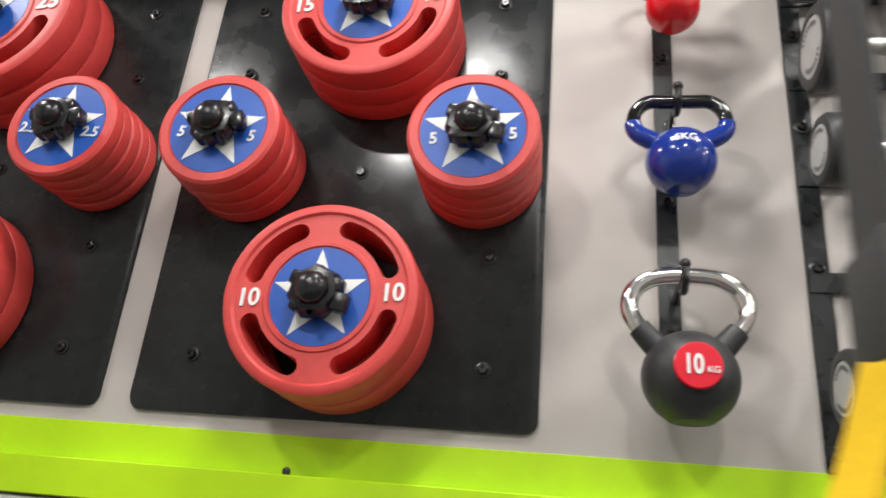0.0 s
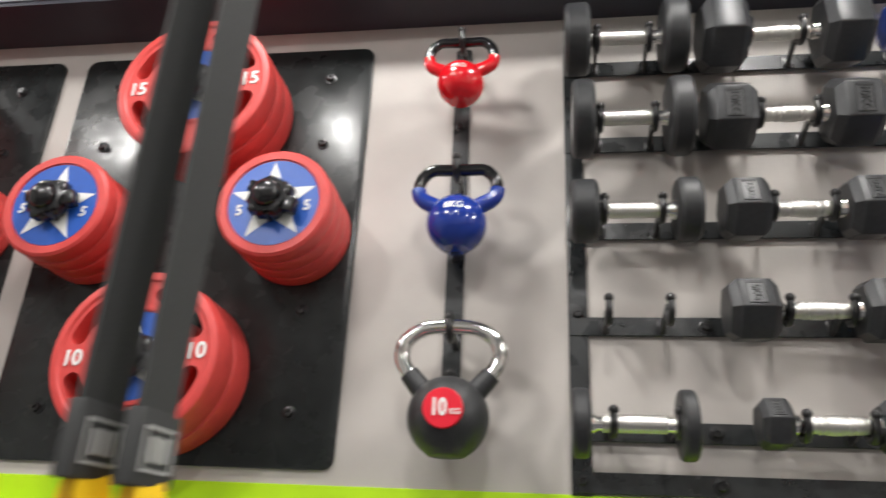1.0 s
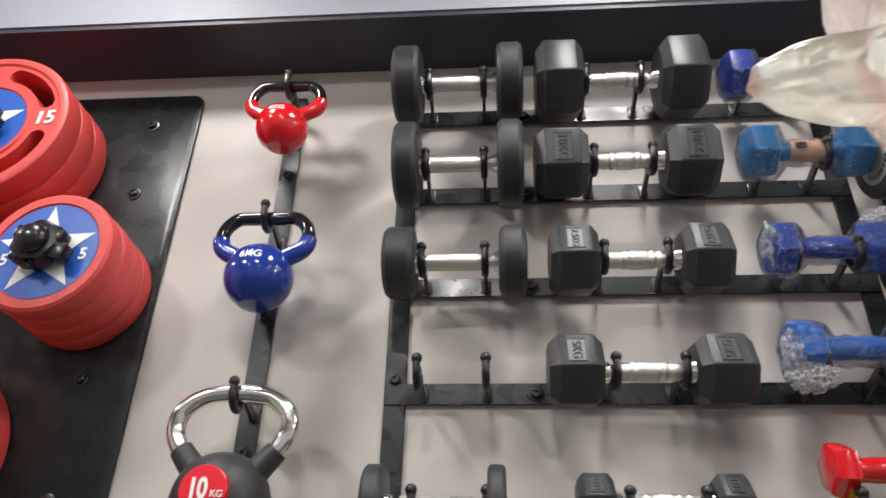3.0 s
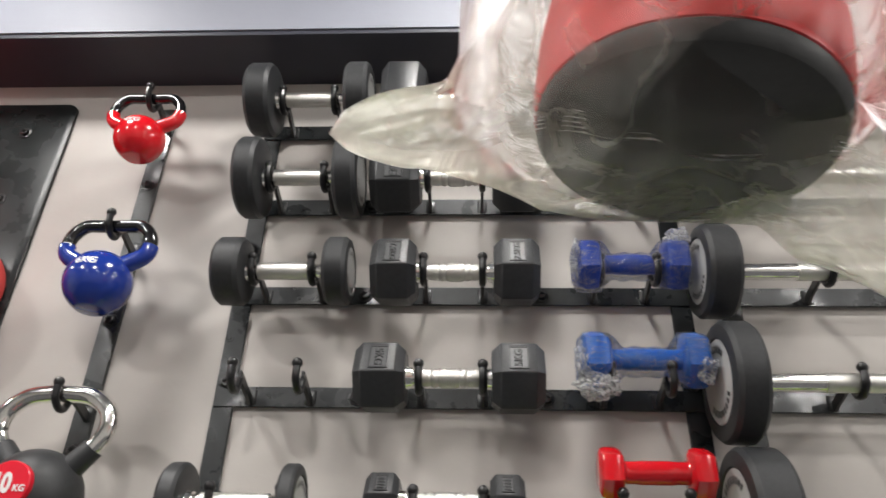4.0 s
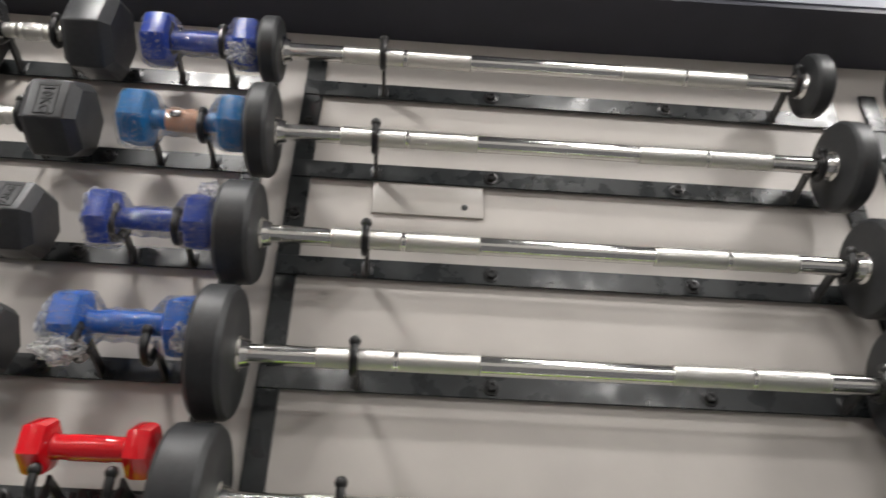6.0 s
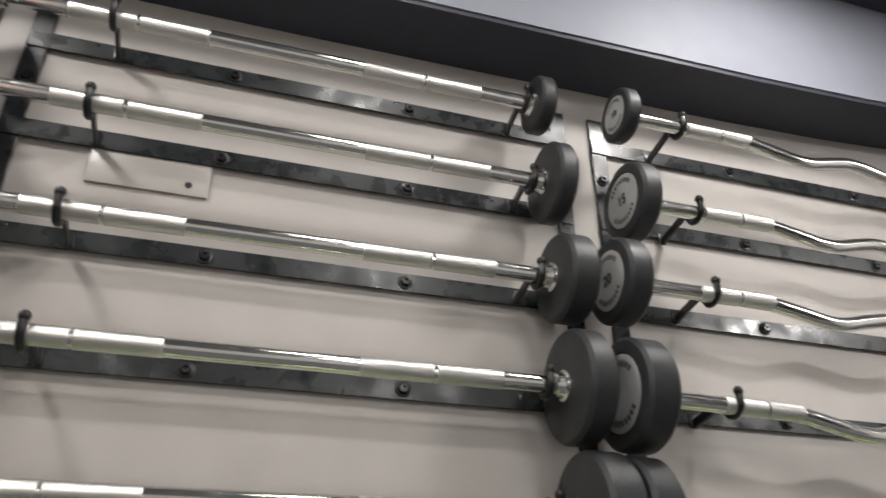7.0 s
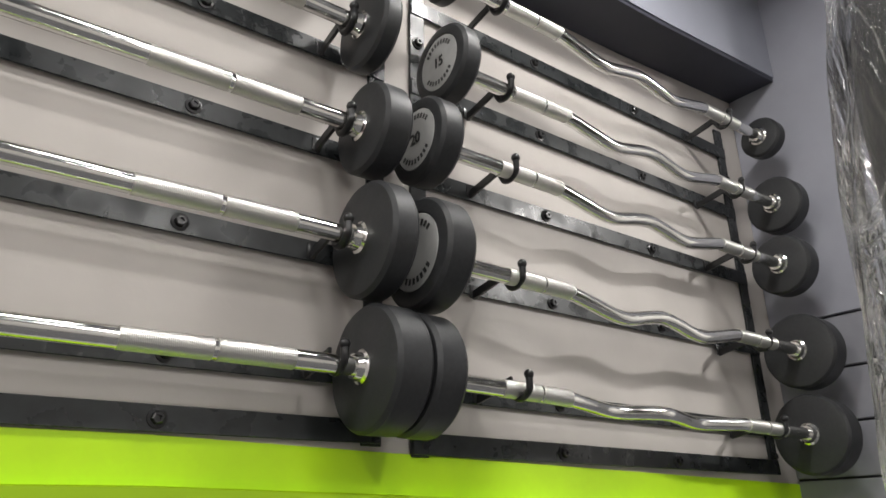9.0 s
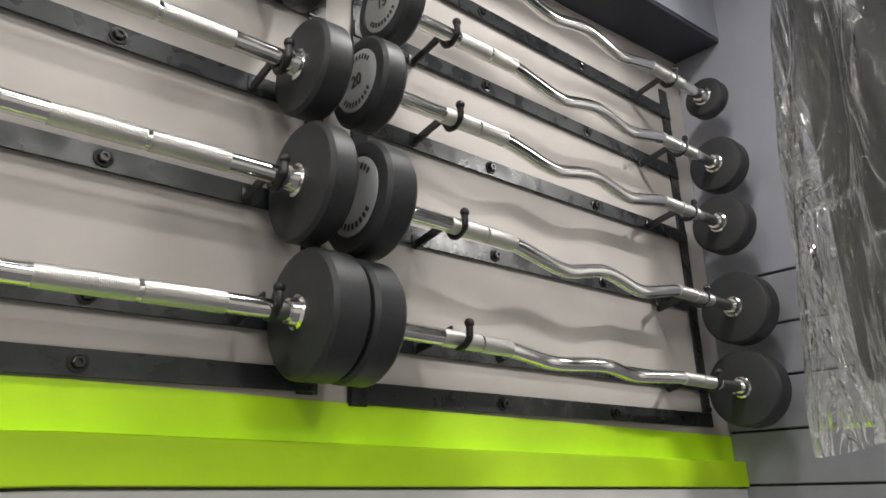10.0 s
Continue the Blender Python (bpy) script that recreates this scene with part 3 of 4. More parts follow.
def kettlebell(x, y, zc, R, handle_z, half, rh, ball_mat, label, text, text_mat, sleeve, handle_mat, horn_mat=None, disc=False):
    """Ball with a flat base, two horns and a bent handle."""
    t = thing("kettlebell", label, "kettlebell", "kettlebells", m=pose(x, y, zc))
    pr = [(0, -R * 0.93), (R * 0.40, -R * 0.93), (R * 0.47, -R * 0.90)]
    pr += [(R * math.sin(a), -R * math.cos(a)) for a in [0.55 + 0.1 * i for i in range(26)]] + [(0, R)]
    part("ball", lathed(pr, "z", n=48), ball_mat, t)
    top = handle_z - zc - rh
    hb = R * 0.62
    pts = [(-R * 0.55, 0, hb * 0.9), (-half * 0.97, 0, R * 0.98), (-half, 0, top * 0.78), (-half * 0.72, 0, top * 0.985), (-half * 0.3, 0, top), (half * 0.3, 0, top), (half * 0.72, 0, top * 0.985), (half, 0, top * 0.78), (half * 0.97, 0, R * 0.98), (R * 0.55, 0, hb * 0.9)]
    if disc:
        pts = [(-R * 0.62, 0, hb * 0.95), (-half * 0.93, 0, top * 0.50), (-half * 1.06, 0, top * 0.66), (-half * 0.98, 0, top * 0.83), (-half * 0.66, 0, top * 0.96), (-half * 0.25, 0, top), (half * 0.25, 0, top), (half * 0.66, 0, top * 0.96), (half * 0.98, 0, top * 0.83), (half * 1.06, 0, top * 0.66), (half * 0.93, 0, top * 0.50), (R * 0.62, 0, hb * 0.95)]
    pts = smooth_path(pts, 6)
    part("handle", tubed(pts, rh, 16), handle_mat, t)
    for k in (0, 1):
        pp = pts if k == 0 else pts[::-1]
        n = sleeve
        rr = [rh * 1.42 - (rh * 0.22) * i / n for i in range(n)]
        part("horn", tubed(pp[:n], rr, 16), horn_mat or ball_mat, t)
    if disc:
        d = bmesh.new()
        rad = R * 0.47
        lathe(d, [(0, 0.012), (rad * 0.95, 0.012), (rad, 0.0105), (rad, -0.02)], "y", n=40)
        for v in d.verts:
            v.co.y = -v.co.y
        d.transform(Matrix.Translation((0, -R * 0.86, R * 0.05)))
        part("label_disc", d, M_LABEL, t, "round red printed label")
        yl = -R * 0.86 - 0.0130
        part("number", lettering("10", 0.038, text_mat, 0.0006, 0.72, 0, 0.035), None, t, m=pose(-0.007, yl, R * 0.05))
        part("unit", lettering("KG", 0.013, text_mat, 0.0006), None, t, m=pose(0.020, yl, R * 0.05 - 0.006))
    else:
        me = lettering(text, R * 0.34, text_mat, 0.0008)
        # bend the lettering over the ball
        for v in me.vertices:
            px, pz = v.co.x, v.co.z + R * 0.27
            v.co = Vector((px, -math.sqrt(max(1e-6, R * R - px * px - pz * pz)) + v.co.y, pz))
        part("lettering", me, None, t, "pale weight lettering")
    return t


kettlebell(0.008, -0.101, 2.296, 0.049, 2.412, 0.066, 0.0105, M_KBRED, "small glossy red vinyl kettlebell hanging from a hook", "4KG", M_PRINT, 10, M_BLACKGLAZE)
kettlebell(0.012, -0.101, 1.975, 0.058, 2.104, 0.074, 0.0120, M_KBBLUE, "glossy blue vinyl kettlebell with black handle hanging from a hook", "6KG", M_PRINT, 10, M_BLACKGLAZE)
kettlebell(0.012, -0.103, 1.611, 0.0705, 1.786, 0.082, 0.0140, M_RUBBER, "black rubber kettlebell with chrome handle and red label", "10", M_PRINT, 6, M_CHROME, disc=True)

# ---- racks ----
RAILS = [2.386, 2.195, 1.998, 1.803, 1.610]
BOTTOM = 1.522


def rack(x0, x1, label, bolts, left_w=0.036, right_w=0.036, rails=None, sag=0.0):
    """Two uprights and six rails; sag lowers the right end of the two lowest rails."""
    rails = rails or RAILS + [BOTTOM]
    t = thing("wall_rack", label, "wall rack", "wall racks")
    for a, b_ in ((x0, x0 + left_w), (x1 - right_w, x1)):
        part("upright", boxed(a, b_, -0.0070, -0.0002, min(1.504, rails[-1] - 0.022), 2.462, 0.0012, 1), M_STEEL, t)
        for z in (2.30, 2.10, 1.828, 1.525):
            bolt(t, (a + b_) / 2, -0.007, z)
    for i, z in enumerate(rails):
        bar = boxed(x0 + 0.002, x1 - 0.002, -0.0098, -0.0062, z - 0.018, z + 0.018, 0.0009, 1)
        drop = sag if i > 3 else 0.0
        for v in bar.verts:
            v.co.z -= drop * (v.co.x - x0) / (x1 - x0)
        part("rail", bar, M_STEEL, t)
        for bx in bolts:
            bolt(t, bx, -0.0098, z - drop * (bx - x0) / (x1 - x0))
    return t


rack_a = rack(0.221, 1.060, "black steel flat-bar wall rack holding dumbbells", (0.470, 0.793))
rack_b = rack(1.112, 2.165, "black steel flat-bar wall rack holding straight barbells", (1.470, 1.812))
rack_c = rack(2.224, 3.356, "black steel flat-bar wall rack holding curl bars", (2.576, 2.935), rails=RAILS[:4] + [1.600, 1.508], sag=0.010)

# ---- dumbbells ----
BAR_Y = -0.1065


def handle_part(t, x0, x1, r, ribbed):
    part("handle", tubed([(x0, 0, 0), (x1, 0, 0)], r * 0.82, 18), M_CHROME, t, "chrome handle")
    L = x1 - x0
    a, b_ = x0 + L * 0.16, x1 - L * 0.16
    if ribbed:
        n = 24
        pts = [(a + (b_ - a) * i / n, 0, 0) for i in range(n + 1)]
        rr = [r * (0.86 + 0.22 * math.sin(math.pi * i / n)) * (0.84 if i in (5, 8, 16, 19) else 1.0) for i in range(n + 1)]
        part("grip", tubed(pts, rr, 18), M_KNURL, t, "knurled chrome grip")
    else:
        part("grip", tubed([(a, 0, 0), (b_, 0, 0)], r, 18), M_KNURL, t, "fine knurled chrome grip")


def round_head(x0, x1, R, face):
    """Rounded rubber drum between x0 and x1; face is the side (+1 or -1) of its outer end."""
    w = x1 - x0
    e = min(0.009, w * 0.2)
    pr = [(0.012, 0), (R - e * 1.6, 0.0), (R - e * 0.6, e * 0.25), (R, e), (R, w - e), (R - e * 0.6, w - e * 0.25), (R - e * 1.6, w), (R * 0.72, w), (R * 0.70, w - 0.003), (0, w - 0.003)]
    b = lathed(pr, "x", n=48)
    for v in b.verts:
        v.co.x = x0 + v.co.x if face > 0 else x1 - v.co.x
    return b


def disc_face(t, x, R, face, text="", ring=True, parent=None):
    """Pale disc on a head's outer end with a ring of bars where a maker's name stood, and a number."""
    b = lathed([(0, 0.0), (R * 0.68, 0.0), (R * 0.695, 0.0012)], "x", n=40)
    for v in b.verts:
        v.co.x = x - 0.0012 * face + (-v.co.x * face)
    d = part("disc", b, M_DISC, parent or t, "pale grey end disc")
    if ring:
        k = bmesh.new()
        for top in (1, -1):
            for i in range(9):
                a = radians(90 * top + (i - 4) * 12.5)
                rr = R * 0.53
                c = Vector((x - 0.0006 * face, rr * math.cos(a), rr * math.sin(a)))
                u = Vector((0, -math.sin(a), math.cos(a)))
                w = Vector((0, math.cos(a), math.sin(a)))
                hw, hh = rr * 0.066, R * 0.058
                q = [k.verts.new(c + u * su * hw + w * sw * hh) for su, sw in ((-1, -1), (1, -1), (1, 1), (-1, 1))]
                k.faces.new(q)
        tagged(part("mark_ring", k, M_HOOK, parent or t, "ring of dark marks"), kind="stuff")
    if text:
        me = lettering(text, R * 0.36, M_HOOK, 0.0004)
        me.transform(Matrix.Rotation(radians(90 * -face if face < 0 else 90), 4, "Z"))
        if face < 0:
            me.transform(Matrix.Rotation(radians(180), 4, "Z"))
        part("number", me, None, parent or t, m=pose(x + 0.0002 * face - 0.0004 * face, 0, 0))
    return d


def round_dumbbell(x0, x1, x2, x3, R, z, label):
    cx = (x0 + x3) / 2
    t = thing("round_dumbbell", label, "dumbbell", "round rubber dumbbells", m=pose(cx, BAR_Y, z))
    handle_part(t, x1 - cx - 0.004, x2 - cx + 0.004, 0.0150, False)
    for a, b_, f in ((x0, x1, -1), (x2, x3, 1)):
        h = part("head", round_head(a - cx, b_ - cx, R, f), M_RUBBER, t)
        disc_face(t, (a if f < 0 else b_) - cx, R, f, "", True, h)
        c = tubed([((b_ if f < 0 else a) - cx - f * 0.008, 0, 0), ((b_ if f < 0 else a) - cx + 0.002 * f, 0, 0)], [0.016, 0.019], 20)
        part("collar", c, M_CHROME, h, "chrome collar")
    return t


def hex_head(x0, x1, s):
    """Six-sided rubber head, a flat facing the front, tapered towards both ends."""
    b = bmesh.new()
    rings = []
    w = x1 - x0
    for f, k in ((0, 0.76), (0.15, 0.965), (0.19, 1.0), (0.81, 1.0), (0.85, 0.965), (1.0, 0.76)):
        rings.append([b.verts.new((x0 + w * f, s * k * math.cos(radians(30 + 60 * i)), s * k * math.sin(radians(30 + 60 * i)))) for i in range(6)])
    for p, q in zip(rings, rings[1:]):
        for i in range(6):
            j = (i + 1) % 6
            b.faces.new((p[i], p[j], q[j], q[i]))
    b.faces.new(rings[0][::-1])
    b.faces.new(rings[-1])
    bmesh.ops.recalc_face_normals(b, faces=b.faces)
    es = [e for e in b.edges if abs(e.verts[0].co.x - e.verts[1].co.x) > w * 0.5]
    bmesh.ops.bevel(b, geom=es, offset=s * 0.05, segments=3, affect="EDGES", profile=0.5)
    return b


def row_flip(text, side):
    """Which way the label reads on a head."""
    return side > 0 or text == "10KG"


def hex_dumbbell(x0, x1, x2, x3, s, z, text, label, tip=0.0):
    cx = (x0 + x3) / 2
    t = thing("hex_dumbbell", label, "dumbbell", "hex dumbbells", m=pose(cx, BAR_Y, z))
    handle_part(t, x1 - cx - 0.006, x2 - cx + 0.006, 0.0150, True)
    for a, b_, f in ((x0, x1, 1), (x2, x3, -1)):
        h = part("head", hex_head(a - cx, b_ - cx, s), M_HEX, t, m=pose(0, 0, 0, -tip, 0, 0))
        if text:
            yf = -s * 0.866
            mx = (a + b_) / 2 - cx
            fw, fh = (b_ - a) * 0.18, s * 0.40
            part("label_field", boxed(mx - fw, mx + fw, yf - 0.0006, yf + 0.004, -fh, fh), M_FIELD, h, "smooth black label field")
            fr = bmesh.new()
            for q in ((mx - fw, mx + fw, fh - 0.005, fh), (mx - fw, mx + fw, -fh, -fh + 0.002), (mx - fw, mx - fw + 0.002, -fh + 0.002, fh - 0.005), (mx + fw - 0.002, mx + fw, -fh + 0.002, fh - 0.005)):
                box(fr, q[0], q[1], yf - 0.0014, yf - 0.0002, q[2], q[3])
            part("label_frame", fr, M_EMBOSS, h, "embossed frame")
            if text == "bars":
                for k in range(4):
                    zc = fh * (0.42 - 0.36 * k)
                    part("mark", boxed(mx - fw * 0.55, mx + fw * 0.55, yf - 0.0016, yf - 0.0004, zc - fh * 0.11, zc + fh * 0.11), M_EMBOSS, h, "plain embossed bar")
            else:
                part("lettering", lettering(text, s * 0.31 * (0.8 if len(text) > 4 else 1.0), M_EMBOSS, 0.0010), None, h, "embossed black weight lettering", m=pose(mx, yf - 0.0010, -0.002, 0, 90 if row_flip(text, f) else -90, 0))
        c = tubed([((b_ if f > 0 else a) - cx - f * 0.003, 0, 0), ((b_ if f > 0 else a) - cx + 0.010 * f, 0, 0)], [0.019, 0.0165], 20)
        part("collar", c, M_CHROME, h, "chrome collar")
    return t


# loose ends of the film on a few dumbbells: place along the bar, height, half sizes
BUNCHES = {1: ((0.075, -0.030, 0.024, 0.018),), 3: ((0.080, 0.044, 0.018, 0.014), (-0.092, 0.004, 0.010, 0.030)), 4: ((-0.078, -0.046, 0.034, 0.022), (-0.098, -0.012, 0.012, 0.032), (0.088, -0.016, 0.018, 0.026))}


def small_dumbbell(x0, x1, x2, x3, s, z, mat, label, wrapped, seed):
    """One-piece vinyl dumbbell with rounded six-sided heads; some still in clear film."""
    cx = (x0 + x3) / 2
    t = thing("vinyl_dumbbell", label, "dumbbell", "vinyl dumbbells", m=pose(cx, BAR_Y, z))
    part("bar", tubed(smooth_path([(x1 - cx - 0.01, 0, 0), (x1 - cx + 0.012, 0, 0), (0, 0, 0), (x2 - cx - 0.012, 0, 0), (x2 - cx + 0.01, 0, 0)], 5), [0.019] * 3 + [0.0165] * 4 + [0.0175] * 7 + [0.0165] * 4 + [0.019] * 3, 16), mat, t)
    for a, b_ in ((x0, x1), (x2, x3)):
        b = bmesh.new()
        rings = []
        for f, k in ((0, 0.74), (0.10, 0.93), (0.28, 1.0), (0.72, 1.0), (0.90, 0.93), (1.0, 0.72)):
            ring = []
            for i in range(36):
                an = 2 * math.pi * i / 36
                q = (an % (math.pi / 3)) - math.pi / 6
                rr = s * k * (0.866 / math.cos(q)) ** 0.92
                ring.append(b.verts.new((a - cx + (b_ - a) * f, rr * math.cos(an + math.pi / 6), rr * math.sin(an + math.pi / 6))))
            rings.append(ring)
        for p, q in zip(rings, rings[1:]):
            for i in range(36):
                j = (i + 1) % 36
                b.faces.new((p[i], p[j], q[j], q[i]))
        b.faces.new(rings[0][::-1])
        b.faces.new(rings[-1])
        part("head", b, mat, t)
    if wrapped:
        rng = random.Random(seed)
        b = bmesh.new()
        n, mrow = 40, 44
        L0, L1 = x0 - cx - 0.006, x3 - cx + 0.004
        rings = []
        for i in range(mrow):
            f = i / (mrow - 1)
            x = L0 + (L1 - L0) * f
            inner = min(max((x - (x1 - cx)) / 0.02, 0), 1) * min(max(((x2 - cx) - x) / 0.02, 0), 1)
            taper = (0.70 + 0.30 * min(1, f / 0.05)) * (0.70 + 0.30 * min(1, (1 - f) / 0.05))
            ring = []
            for k in range(n):
                an = 2 * math.pi * k / n
                hexed = s * (0.866 / math.cos((an % (math.pi / 3)) - math.pi / 6)) ** 0.92 + 0.0010
                snug = 0.0200 + 0.0015 * math.sin(f * 40 + an * 2)
                base = (hexed * (1 - inner) + snug * inner) * taper
                wob = noise.noise(Vector((x * 45 + seed * 7, math.cos(an) * 2.6, math.sin(an) * 2.6))) * 0.0030
                sag = ((0.016 if seed == 4 else 0.006) if f < 0.25 else 0.008 * inner) * max(0, -math.sin(an)) ** 2
                rr = base + abs(wob) * 0.7
                ring.append(b.verts.new((x + wob * 0.6, rr * math.cos(an + math.pi / 6), rr * math.sin(an + math.pi / 6) - sag)))
            rings.append(ring)
        for p, q in zip(rings, rings[1:]):
            for k in range(n):
                j = (k + 1) % n
                b.faces.new((p[k], p[j], q[j], q[k]))
        part("wrapping", b, M_CLING, t, "crinkled clear plastic wrapping")
        for px, pz, rx, rz in BUNCHES.get(seed, ()):
            b = bmesh.new()
            bmesh.ops.create_icosphere(b, subdivisions=4, radius=1.0)
            for v in b.verts:
                d = v.co.normalized()
                k = 1 + 0.55 * noise.noise(d * 2.3 + Vector((seed * 3.1, px * 40, pz * 40))) + 0.30 * noise.noise(d * 6.0 + Vector((seed, 5, 2)))
                v.co = Vector((px + d.x * rx * k, -0.012 + d.y * 0.026 * k, pz + d.z * rz * k))
            part("bunched_film", b, M_BUNCH, t, "crumpled bunch of loose clear film")
        if seed == 2:
            part("paper_sleeve", tubed([(-0.030, 0, 0), (0.034, 0, 0)], 0.0185, 20), M_PAPER, t, "tan paper sleeve round the bar")
            part("tag", boxed(-0.022, -0.004, -0.0196, -0.0176, -0.006, 0.006, 0.0006), M_HOOK, t, "small black printed tag")
    return t


# head and handle ends along x, radius, row, lift over the rail
ROUND = [(0.220, 0.273, 0.415, 0.465, 0.0740, 0, 0.004), (0.232, 0.276, 0.414, 0.460, 0.0775, 1, 0.002), (0.225, 0.277, 0.414, 0.459, 0.0600, 2, -0.002), (0.219, 0.250, 0.392, 0.418, 0.0575, 4, -0.003)]
for x0, x1, x2, x3, R, row, lift in ROUND:
    round_dumbbell(x0, x1, x2, x3, R, RAILS[row] + lift, "black rubber round dumbbell with chrome handle on wall hooks")
HEX = [(0.489, 0.576, 0.716, 0.802, 0.0800, "", 0, -0.002, 4), (0.480, 0.571, 0.704, 0.793, 0.0700, "10KG", 1, -0.001, -8), (0.496, 0.573, 0.704, 0.781, 0.0610, "7.5KG", 2, -0.004, 16), (0.484, 0.564, 0.699, 0.781, 0.0590, "5KG", 3, 0.0, 20), (0.514, 0.564, 0.695, 0.745, 0.0430, "bars", 4, 0.002, 36)]
for x0, x1, x2, x3, s, text, row, lift, tip in HEX:
    hex_dumbbell(x0, x1, x2, x3, s, RAILS[row] + lift, text, "black rubber hex dumbbell%s on wall hooks" % (" marked " + text if text.endswith("KG") else " with plain heads" if not text else ", the smallest one,"), tip)
SMALL = [(0.840, 0.888, 1.000, 1.045, 0.048, M_BLUEDB, "dark blue vinyl dumbbell wrapped in clear film", True, 0, 0.0), (0.845, 0.894, 1.005, 1.050, 0.050, M_CYAN, "sky blue vinyl dumbbell wrapped in clear film", True, 1, 0.010),
         (0.845, 0.884, 0.990, 1.032, 0.0465, M_BLUEDB, "royal blue vinyl dumbbell wrapped in clear film", True, 2, 0.012), (0.842, 0.886, 0.998, 1.038, 0.0465, M_SKY, "bright blue vinyl dumbbell in torn clear film", True, 3, 0.034),
         (0.854, 0.890, 0.985, 1.021, 0.0375, M_KBRED, "glossy red vinyl dumbbell on two wall hooks", False, 4, 0.050)]
for x0, x1, x2, x3, s, mat, label, wrapped, row, lift in SMALL:
    small_dumbbell(x0, x1, x2, x3, s, RAILS[row] + lift, mat, label, wrapped, row + 1)
for row in range(5):
    for x in (0.287, 0.391, 0.584, 0.685, 0.884, 0.978):
        hook(rack_a, x, RAILS[row])


# ---- barbells ----
HEAD_R = [0.0585, 0.079, 0.0805, 0.095, 0.0965]
HEAD_W = [0.036, 0.040, 0.057, 0.052, 0.066]
BAR_LIFT = [-0.006, 0.001, -0.001, -0.002, -0.010]


def head_pair(t, xl, xr, R, w, y, z, wl, text=""):
    for xa, xb, f in ((xl - wl, xl, -1), (xr, xr + w, 1)):
        h = part("head", round_head(xa, xb, R, f), M_RUBBER, t)
        disc_face(t, xa if f < 0 else xb, R, f, text, True, h)
        xi = xl if f < 0 else xr
        c = tubed([(xi + f * 0.004, 0, 0), (xi - f * 0.003, 0, 0), (xi - f * 0.006, 0, 0), (xi - f * 0.016, 0, 0)], [0.026, 0.026, 0.0215, 0.0185], 24)
        part("collar", c, M_CHROME, h, "chrome collar")


def straight_barbell(row, xl, xr):
    y, z = BAR_Y, RAILS[row] + BAR_LIFT[row]
    cx = (xl + xr) / 2
    t = thing("barbell", "fixed straight barbell with chrome bar and black rubber heads", "barbell", "straight barbells", m=pose(cx, y, z))
    L = xr - xl
    part("shaft", tubed([(xl - cx, 0, 0), (xr - cx, 0, 0)], 0.0142, 24), M_CHROME, t, "polished chrome shaft")
    for a, b_ in ((0.115, 0.228), (0.235, 0.355), (0.645, 0.765), (0.772, 0.885)):
        part("grip", tubed([(xl - cx + L * a, 0, 0), (xl - cx + L * b_, 0, 0)], 0.0152, 24), M_KNURL, t, "knurled chrome grip")
    head_pair(t, xl - cx, xr - cx, HEAD_R[row], HEAD_W[row], y, z, HEAD_W[row])
    return t


BL = [(1.083, 2.038), (1.097, 2.050), (1.102, 2.053), (1.101, 2.058), (1.109, 2.066)]
for row, (xl, xr) in enumerate(BL):
    straight_barbell(row, xl, xr)
    for x in (1.264, 2.025):
        hook(rack_b, x, RAILS[row])

CZ = [2.3755, 2.170, 1.9935, 1.778, 1.580]
CTILT = [0.25, 0, 0.1, 1.1, 1.6]
CURL_Y, CSKEW = -0.1325, -0.5
CL = [(2.246, 3.312, 0.034, "10"), (2.247, 3.318, 0.045, "15"), (2.200, 3.289, 0.051, "20"), (2.205, 3.299, 0.060, ""), (2.193, 3.288, 0.0595, "")]


def curl_bar(row):
    xl, xr, wl, text = CL[row]
    z = CZ[row]
    cx = (xl + xr) / 2
    t = thing("curl_bar", "fixed zigzag curl bar with chrome bar and black rubber heads", "curl bar", "curl bars", m=pose(cx, -0.1225 if row == 4 else CURL_Y, z, 76 if row == 4 else 0, CTILT[row], -1.1 if row == 4 else CSKEW))
    L = xr - xl
    way = [(0.0, 0), (0.22, 0), (0.27, -0.002), (0.325, -0.013), (0.38, -0.0245), (0.42, -0.0245), (0.468, -0.013), (0.515, -0.005), (0.558, -0.011), (0.605, -0.0225), (0.645, -0.025), (0.70, -0.014), (0.755, -0.002), (0.80, 0), (1.0, 0)]
    pts = smooth_path([(xl - cx + L * f, 0, dz) for f, dz in way], 6)
    part("shaft", tubed(pts, 0.0142, 20), M_CHROME, t, "bent polished chrome shaft")
    for a, b_ in ((0.125, 0.20), (0.205, 0.27), (0.765, 0.83), (0.835, 0.90)):
        g = [p for p in pts if xl - cx + L * a <= p.x <= xl - cx + L * b_]
        g = [Vector((xl - cx + L * a, 0, 0))] + g[1:-1] + [Vector((xl - cx + L * b_, 0, 0))]
        part("grip", tubed(g, 0.0152, 20), M_KNURL, t, "knurled chrome grip")
    head_pair(t, xl - cx, xr - cx, HEAD_R[row] * 0.98, (0.046, 0.053, 0.060, 0.064, 0.068)[row], 0, z, wl, text)
    return t


for row in range(5):
    curl_bar(row)
    for x, reach in ((2.365, 0.137), (3.160, 0.139)):
        part("hook", hook_mesh(reach), None, rack_c, m=pose(x, -0.0085, CZ[row] + 0.006 - math.tan(radians(CTILT[row])) * (x - 2.77)))

